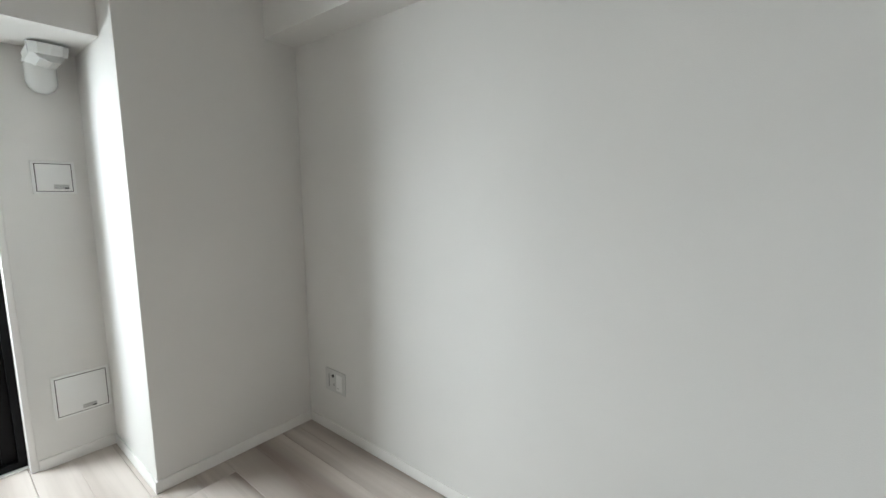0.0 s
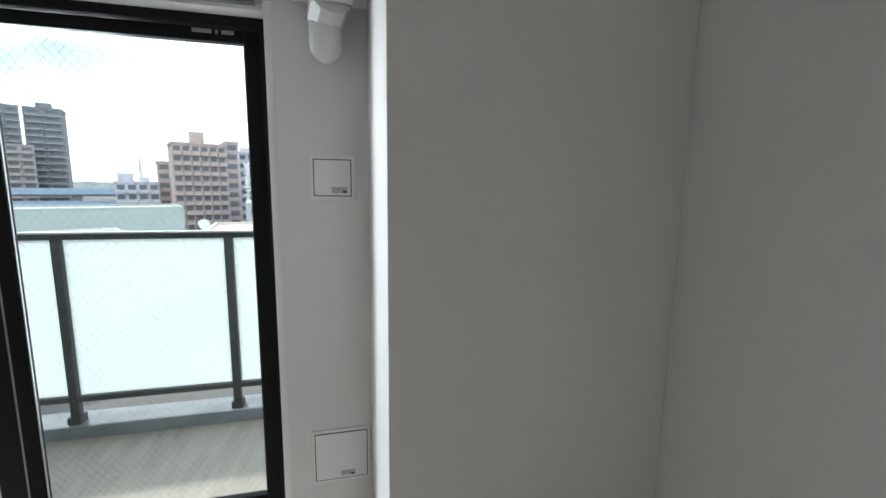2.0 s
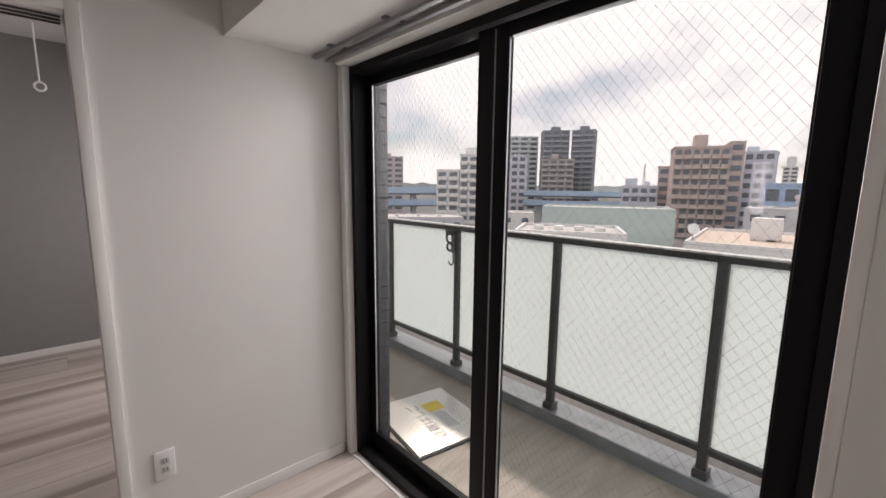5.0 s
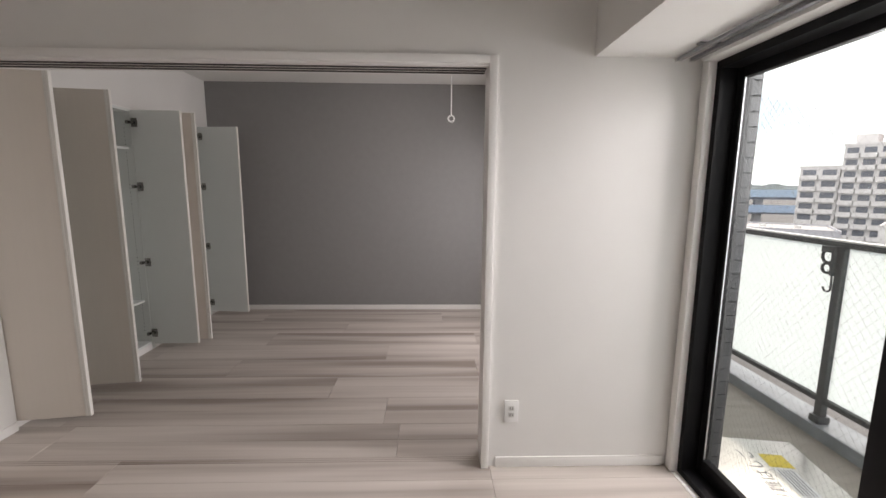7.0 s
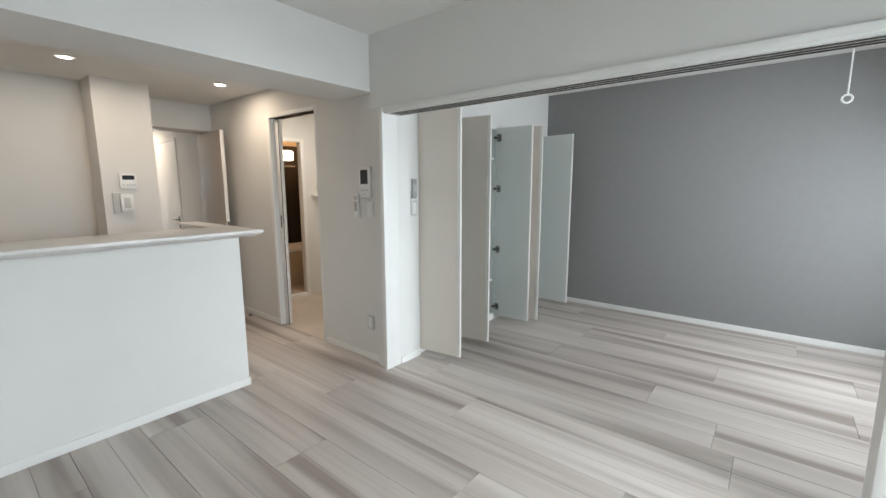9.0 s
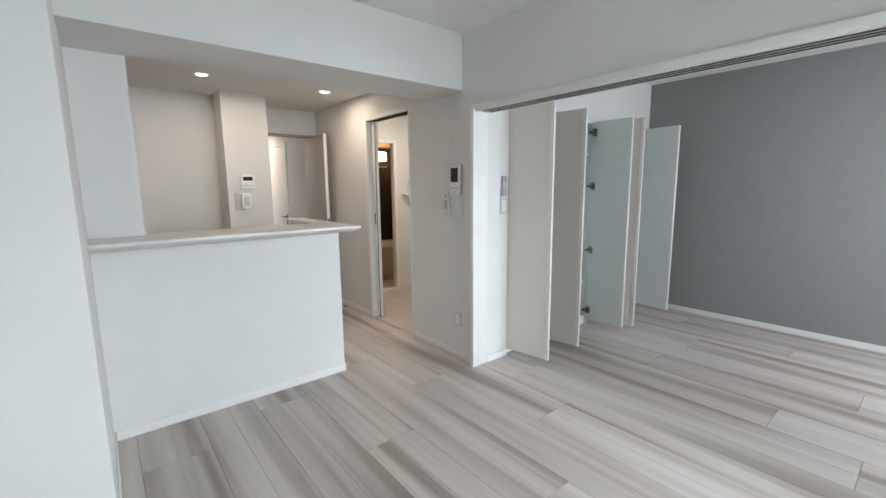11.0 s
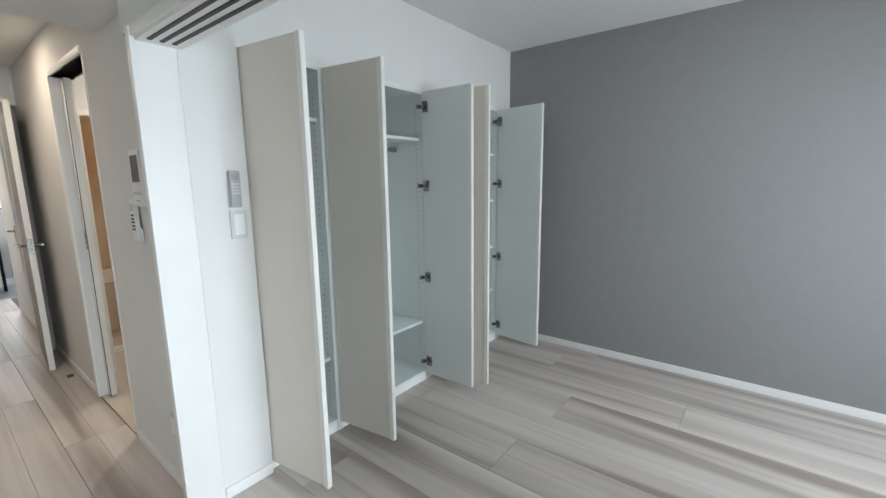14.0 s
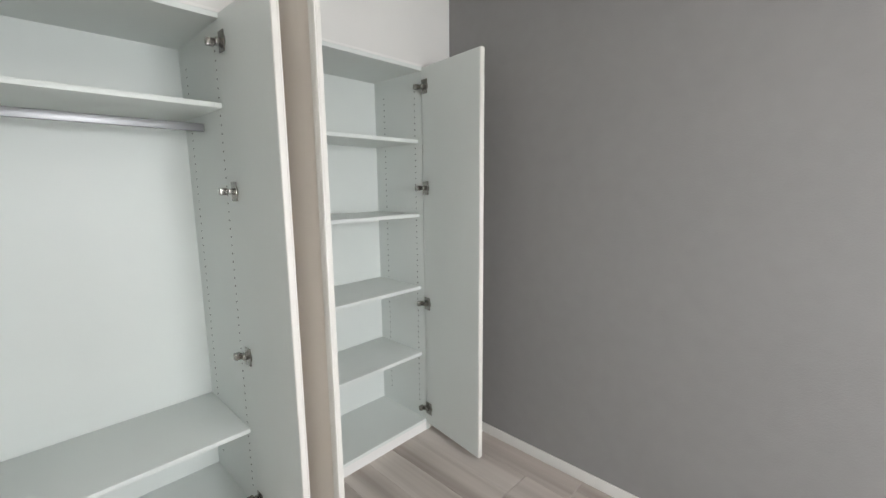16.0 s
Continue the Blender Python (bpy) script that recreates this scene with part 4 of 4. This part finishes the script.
# Distance haze is put into the colour: every town paint lifted paler and bluer.
def hazed_paint(color):
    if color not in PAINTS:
        PAINTS[color] = material("hazed_facade_paint", tuple(min(0.7, 1.5 * c + haze) for c, haze in zip(color, (0.05, 0.06, 0.075))), 0.85, vary=0.06, scale=0.3)
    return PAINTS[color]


def building(label, b0, b1, top_deg, dist, color, cols, storey=3.0, balcony=True, turn=0.0, depth=12.0, roof_boxes=(), band=None, slab=None, base=GROUND):
    """b0 > b1: bearings of the two ends of the face, counted west from north; top_deg: height of the eaves above the eye's level."""
    mid = (b0 + b1) / 2
    x, y = at_bearing(mid, dist)
    w = 2 * dist * math.tan(radians((b0 - b1) / 2))
    top = 1.44 + dist * math.tan(radians(top_deg))
    h = top - base
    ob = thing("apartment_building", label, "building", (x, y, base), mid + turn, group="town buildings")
    mat = hazed_paint(color)
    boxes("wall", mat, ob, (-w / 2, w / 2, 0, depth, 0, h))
    boxes("parapet", mat, ob, (-w / 2 - 0.2, w / 2 + 0.2, -0.2, depth + 0.2, h, h + 0.6))
    for rx, rw, rh in roof_boxes:
        boxes("roof_house", mat, ob, (rx * w - rw / 2, rx * w + rw / 2, 3, 8, h + 0.6, h + rh))
    n = int(h // storey)
    cw = w / cols
    bm = bmesh.new()
    box(bm, -cw * 0.34, cw * 0.34, -0.12, 0.02, 0.65, storey * 0.74)
    pane = mesh_of("window", bm, FAR_GLASS)
    bm = bmesh.new()
    box(bm, -cw * 0.45, cw * 0.45, -1.3, -0.1, -0.1, 1.05)
    balc = mesh_of("balcony", bm, hazed_paint(band or color))
    first = max(0, int((-0.11 * dist - base) // storey) - 1)
    for f in range(first, n):
        z = h - (f + 1 - first) * storey
        if z < 0:
            break
        for c in range(cols):
            cx = -w / 2 + (c + 0.5) * cw
            for nm, me in (("window", pane),) + ((("balcony", balc),) if balcony else ()):
                o = new(nm, me)
                o.parent = ob
                o.location = (cx, 0, z + (0.0 if nm == "balcony" else 0.3))
        if slab:
            boxes("floor_band", hazed_paint(slab), ob, (-w / 2 - 0.1, w / 2 + 0.1, -1.35, 0, z - 0.15, z + 0.12))
    return ob


BROWN, TAUPE, PALE, LILAC, DARK, WHITE = (0.30, 0.24, 0.215), (0.24, 0.215, 0.20), (0.42, 0.43, 0.45), (0.36, 0.37, 0.41), (0.13, 0.135, 0.145), (0.50, 0.50, 0.50)
building("brown tiled ten-storey apartment block with balconies", 18.85, 13.3, 4.7, 150, BROWN, 6, slab=(0.36, 0.30, 0.27), roof_boxes=((0.0, 3.5, 4.2),), turn=8)
building("brown stair tower beside the apartment block", 13.4, 12.0, 5.1, 152, BROWN, 1, balcony=False, turn=8)
building("grey apartment block with side balconies", 12.0, 9.3, 4.0, 165, LILAC, 3, balcony=False, roof_boxes=((-0.3, 3, 2.2),), turn=-5)
building("slim brown apartment tower", 20.4, 19.1, 2.5, 170, BROWN, 1, balcony=False)
building("pale low apartment block", 24.3, 20.3, 0.2, 160, LILAC, 4, roof_boxes=((-0.25, 4, 3.0), (0.2, 2, 2.0)))
building("dark glass and concrete apartment tower", 34.2, 30.9, 7.2, 260, DARK, 3, slab=(0.26, 0.27, 0.28), roof_boxes=((0, 5, 3),), turn=10)
building("dark apartment tower with white balcony bands", 30.7, 27.9, 7.2, 262, DARK, 2, slab=(0.33, 0.34, 0.35), roof_boxes=((0, 5, 3),), turn=-8)
building("brown mid-rise block before the towers", 34.3, 30.2, 3.6, 245, TAUPE, 4, slab=(0.30, 0.27, 0.25), roof_boxes=((-0.1, 4, 3.5),))
building("pale green-grey apartment tower", 38.5, 34.8, 6.5, 270, (0.33, 0.36, 0.36), 3, slab=(0.42, 0.44, 0.44), turn=12)
building("pale rendered block with small windows", 39.3, 36.3, 4.1, 185, LILAC, 3, balcony=False, turn=-4)
building("white stepped apartment block, upper part", 45.2, 39.0, 4.2, 150, WHITE, 5, turn=-10, roof_boxes=((-0.3, 4, 3.0),))
building("red-brown rooftop tower of the white block", 42.0, 39.9, 7.1, 156, (0.20, 0.11, 0.10), 1, balcony=False, turn=-10)
building("white stepped apartment block, lower wing", 48.3, 45.2, 2.1, 152, WHITE, 2, turn=-10)
building("brown block behind the viaduct", 58.0, 52.8, 3.8, 240, (0.30, 0.26, 0.26), 4, balcony=False, roof_boxes=((0.1, 4, 2.5),))
# The tower's haze is only its pale blue base colour.
building("pale tower far away, tinted with haze", 8.6, 7.3, 2.4, 420, (0.44, 0.50, 0.56), 2, balcony=False, roof_boxes=((0, 6, 8),))
building("blue-roofed hall beyond the flat roofs", 10.0, 3.5, 0.5, 140, (0.22, 0.30, 0.42), 4, balcony=False, storey=5)
building("mauve low house beyond the flat roofs", 7.2, 2.0, -0.9, 95, (0.34, 0.29, 0.31), 3, balcony=False)


def low_block(label, b0, b1, top_deg, dist, color, depth, turn=0.0, extras=0, roof=(0.30, 0.285, 0.27)):
    mid = (b0 + b1) / 2
    x, y = at_bearing(mid, dist)
    w = 2 * dist * math.tan(radians((b0 - b1) / 2))
    top = 1.44 + dist * math.tan(radians(top_deg))
    ob = thing("low_building", label, "building", (x, y, GROUND), mid + turn, group="town buildings")
    boxes("wall", hazed_paint(color), ob, (-w / 2, w / 2, 0, depth, 0, top - GROUND))
    boxes("roof", hazed_paint(roof), ob, (-w / 2 + 0.3, w / 2 - 0.3, 0.3, depth - 0.3, top - GROUND, top - GROUND + 0.05))
    boxes("parapet", hazed_paint(color), ob, (-w / 2, w / 2, 0, 0.25, top - GROUND + 0.051, top - GROUND + 0.35), (-w / 2, w / 2, depth - 0.25, depth, top - GROUND + 0.051, top - GROUND + 0.35),
          (-w / 2, -w / 2 + 0.25, 0.25, depth - 0.25, top - GROUND + 0.051, top - GROUND + 0.35), (w / 2 - 0.25, w / 2, 0.25, depth - 0.25, top - GROUND + 0.051, top - GROUND + 0.35))
    for i in range(extras):
        ex = -w / 2 + (i + 1) * w / (extras + 1)
        boxes("roof_unit", hazed_paint((0.5, 0.5, 0.5)), ob, (ex - 0.5, ex + 0.5, depth * 0.45, depth * 0.45 + 0.9, top - GROUND + 0.051, top - GROUND + 0.5), bevel=0.03)
    for i in range(0 if "windowless" in label else max(2, int(w // 3))):
        ex = -w / 2 + (i + 0.5) * w / max(2, int(w // 3))
        boxes("window", FAR_GLASS, ob, (ex - 0.7, ex + 0.7, -0.05, 0.1, top - GROUND - 1.9, top - GROUND - 0.8))
    return ob


low_block("pale green windowless hall with flat roof", 34.0, 18.1, -2.75, 70, (0.29, 0.345, 0.33), 12)
low_block("flat grey roof with small vents below the balcony", 37.6, 23.3, -6.2, 42, (0.44, 0.43, 0.42), 9, extras=4)
low_block("tan flat roof with a water tank and dish", 17.0, 2.5, -6.6, 46, (0.46, 0.46, 0.46), 18, roof=(0.34, 0.275, 0.22), extras=1)
low_block("low white house before the viaduct", 42.0, 35.0, -3.6, 95, (0.46, 0.46, 0.48), 10, extras=2)
low_block("grey low roofs beside the viaduct", 60.0, 44.5, -4.4, 95, (0.30, 0.30, 0.32), 14, extras=4)
low_block("far grey low houses beyond the tan roof", 11.5, 3.0, -2.2, 88, (0.34, 0.33, 0.34), 12, extras=3)
tx, ty = at_bearing(9.3, 55)
tank = thing("water_tank", "pale panel water tank on a steel frame on a roof", "water tank", (tx, ty, 1.44 - 55 * math.tan(radians(6.6)) + 0.05))
boxes("tank", hazed_paint((0.52, 0.52, 0.5)), tank, (-1.2, 1.2, -1, 1, 1.2, 3.4), bevel=0.08)
for lx in (-1.1, 1.1):
    for ly in (-0.9, 0.9):
        boxes("leg", hazed_paint((0.3, 0.3, 0.3)), tank, (lx - 0.08, lx + 0.08, ly - 0.08, ly + 0.08, 0, 1.2))
tx, ty = at_bearing(16.2, 47)
dish = thing("satellite_dish", "white satellite dish on a roof edge", "satellite dish", (tx, ty, 1.44 - 46 * math.tan(radians(6.6)) + 0.35))
bm = bmesh.new()
rod(bm, (0, 0, 0), (0, 0, 0.9), 0.05, 8)
part("mast", bm, STEEL_RAIL, dish)
bm = bmesh.new()
rod(bm, (0, 0, 1.1), (0.1, -0.15, 1.15), 0.25, 20, 0.55)
part("bowl", bm, PLASTIC, dish, smooth=True)
tx, ty = at_bearing(21.9, 400)
mast = thing("lattice_mast", "far thin lattice radio mast", "mast", (tx, ty, GROUND))
for k in range(6):
    bm = bmesh.new()
    r0, r1 = 3.0 * (1 - k / 7), 3.0 * (1 - (k + 1) / 7)
    for sx, sy in ((-1, -1), (1, -1), (1, 1), (-1, 1)):
        rod(bm, (sx * r0 / 2, sy * r0 / 2, k * 6), (sx * r1 / 2, sy * r1 / 2, k * 6 + 6), 0.18, 5)
        rod(bm, (sx * r0 / 2, sy * r0 / 2, k * 6), (-sx * r1 / 2, sy * r1 / 2, k * 6 + 6), 0.12, 5)
    part("section", bm, hazed_paint((0.45, 0.47, 0.5)), mast)


def viaduct(label, b0, b1, top_deg, bottom_deg, dist, turn=0.0):
    mid = (b0 + b1) / 2
    x, y = at_bearing(mid, dist)
    w = 2 * dist * math.tan(radians((b0 - b1) / 2))
    top, bot = (1.44 + dist * math.tan(radians(d)) - GROUND for d in (top_deg, bottom_deg))
    ob = thing("viaduct", label, "viaduct", (x, y, GROUND), mid + turn, group="elevated roads")
    third = (top - bot) / 3
    boxes("barrier", hazed_paint((0.24, 0.33, 0.43)), ob, (-w / 2, w / 2, 0, 0.4, top - third, top))
    boxes("deck", hazed_paint((0.09, 0.10, 0.12)), ob, (-w / 2, w / 2, 0.4, 12, top - third * 1.3, top - third * 0.9))
    boxes("barrier", hazed_paint((0.22, 0.30, 0.40)), ob, (-w / 2, w / 2, -2, -1.6, bot, bot + third))
    boxes("deck", hazed_paint((0.08, 0.09, 0.11)), ob, (-w / 2, w / 2, -1.6, 12, bot - third * 0.2, bot + third * 0.2))
    for i in range(int(w // 22) + 1):
        px = -w / 2 + 6 + i * 22
        boxes("pier", hazed_paint((0.34, 0.35, 0.36)), ob, (px - 1.2, px + 1.2, 3, 6, 0, top - third * 1.3))
    return ob


viaduct("two-deck pale blue-grey elevated road", 66.0, 47.2, -0.1, -2.6, 190, turn=8)
viaduct("pale elevated railway station with long openings", 36.5, 24.0, -0.4, -2.3, 175)

# wooded hills and hazy low town along the horizon; haze mixed into the blue-grey colour
hill = material("haze_tinted_hill", (0.20, 0.24, 0.25), 0.95, vary=0.25, scale=0.02)
for k, (b0, b1, hgt) in enumerate(((75, 50, 9), (52, 30, 7), (31, 10, 6), (12, -12, 10))):
    bm = bmesh.new()
    top_ring, low_ring = [], []
    for i in range(41):
        b = b0 + (b1 - b0) * i / 40
        x, y = at_bearing(b, 900)
        z = hgt * (0.55 + 0.9 * abs(noise.noise(Vector((b * 0.45, k, 0)))) + 0.25 * noise.noise(Vector((b * 2.7, k, 3))))
        top_ring.append(bm.verts.new((x, y + 40, 1.44 + max(z, 1))))
        low_ring.append(bm.verts.new((x, y, GROUND)))
    back = [bm.verts.new((v.co.x * 1.1, v.co.y * 1.1, GROUND)) for v in top_ring]
    for i in range(40):
        bm.faces.new((low_ring[i], low_ring[i + 1], top_ring[i + 1], top_ring[i]))
        bm.faces.new((top_ring[i], top_ring[i + 1], back[i + 1], back[i]))
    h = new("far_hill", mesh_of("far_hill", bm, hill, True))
    tagged(h, "low wooded hill tinted with haze along the horizon", "hill", kind="structure")

# ---- floor planks ----
floor = thing("floor", "whitewashed oak plank flooring", "floor", kind="structure")
PW, PL = 0.316, 1.905
starts = {0: -1.02, 1: -0.18, 2: -1.47, 3: -0.61, 4: 0.81, 5: -1.2, 6: 0.3, 7: -0.55, 8: 0.62, 9: -0.49, 10: 0.14, 11: -0.79}


def plank(x0, x1, y0, y1):
    w, d = x1 - x0, y1 - y0
    bm = bmesh.new()
    c, g = 0.0018, 0.0007
    # two printed strips with a fine groove between them
    for u0, u1, g0, g1 in ((0, w / 2, g, 0.0002), (w / 2, w, 0.0002, g)):
        top = [bm.verts.new(p) for p in ((u0 + c, c, 0), (u1 - c, c, 0), (u1 - c, d - c, 0), (u0 + c, d - c, 0))]
        low = [bm.verts.new(p) for p in ((u0 + g0, g, -0.0018), (u1 - g1, g, -0.0018), (u1 - g1, d - g, -0.0018), (u0 + g0, d - g, -0.0018))]
        bot = [bm.verts.new((v.co.x, v.co.y, -0.0115)) for v in low]
        bm.faces.new(top)
        for i in range(4):
            j = (i + 1) % 4
            bm.faces.new((low[i], low[j], top[j], top[i]))
            bm.faces.new((bot[i], bot[j], low[j], low[i]))
    ob = new("plank", mesh_of("plank", bm, FLOORING))
    ob.parent = floor
    ob.location = (x0, y0, 0)


def plank_rows(xmin, xmax, ymin, ymax):
    k0 = int(math.floor((-0.613 - xmax) / PW))
    for k in range(k0, k0 + 30):
        x1 = -0.613 - k * PW
        x0 = x1 - PW
        if x1 <= xmin + 0.001 or x0 >= xmax - 0.001:
            continue
        s = starts.get(k, (k * 0.83) % PL - 1.0)
        y = s + PL * math.floor((ymin - s) / PL)
        while y < ymax - 0.001:
            a, b = max(y, ymin), min(y + PL, ymax)
            if b - a > 0.005:
                plank(max(x0, xmin), min(x1, xmax), a, b)
            y += PL


plank_rows(XB, XK, -1.47, 2.2)
plank_rows(XK, XE, -4.4, 2.24)
plank_rows(XK, -1.05, -7.15, -4.4)
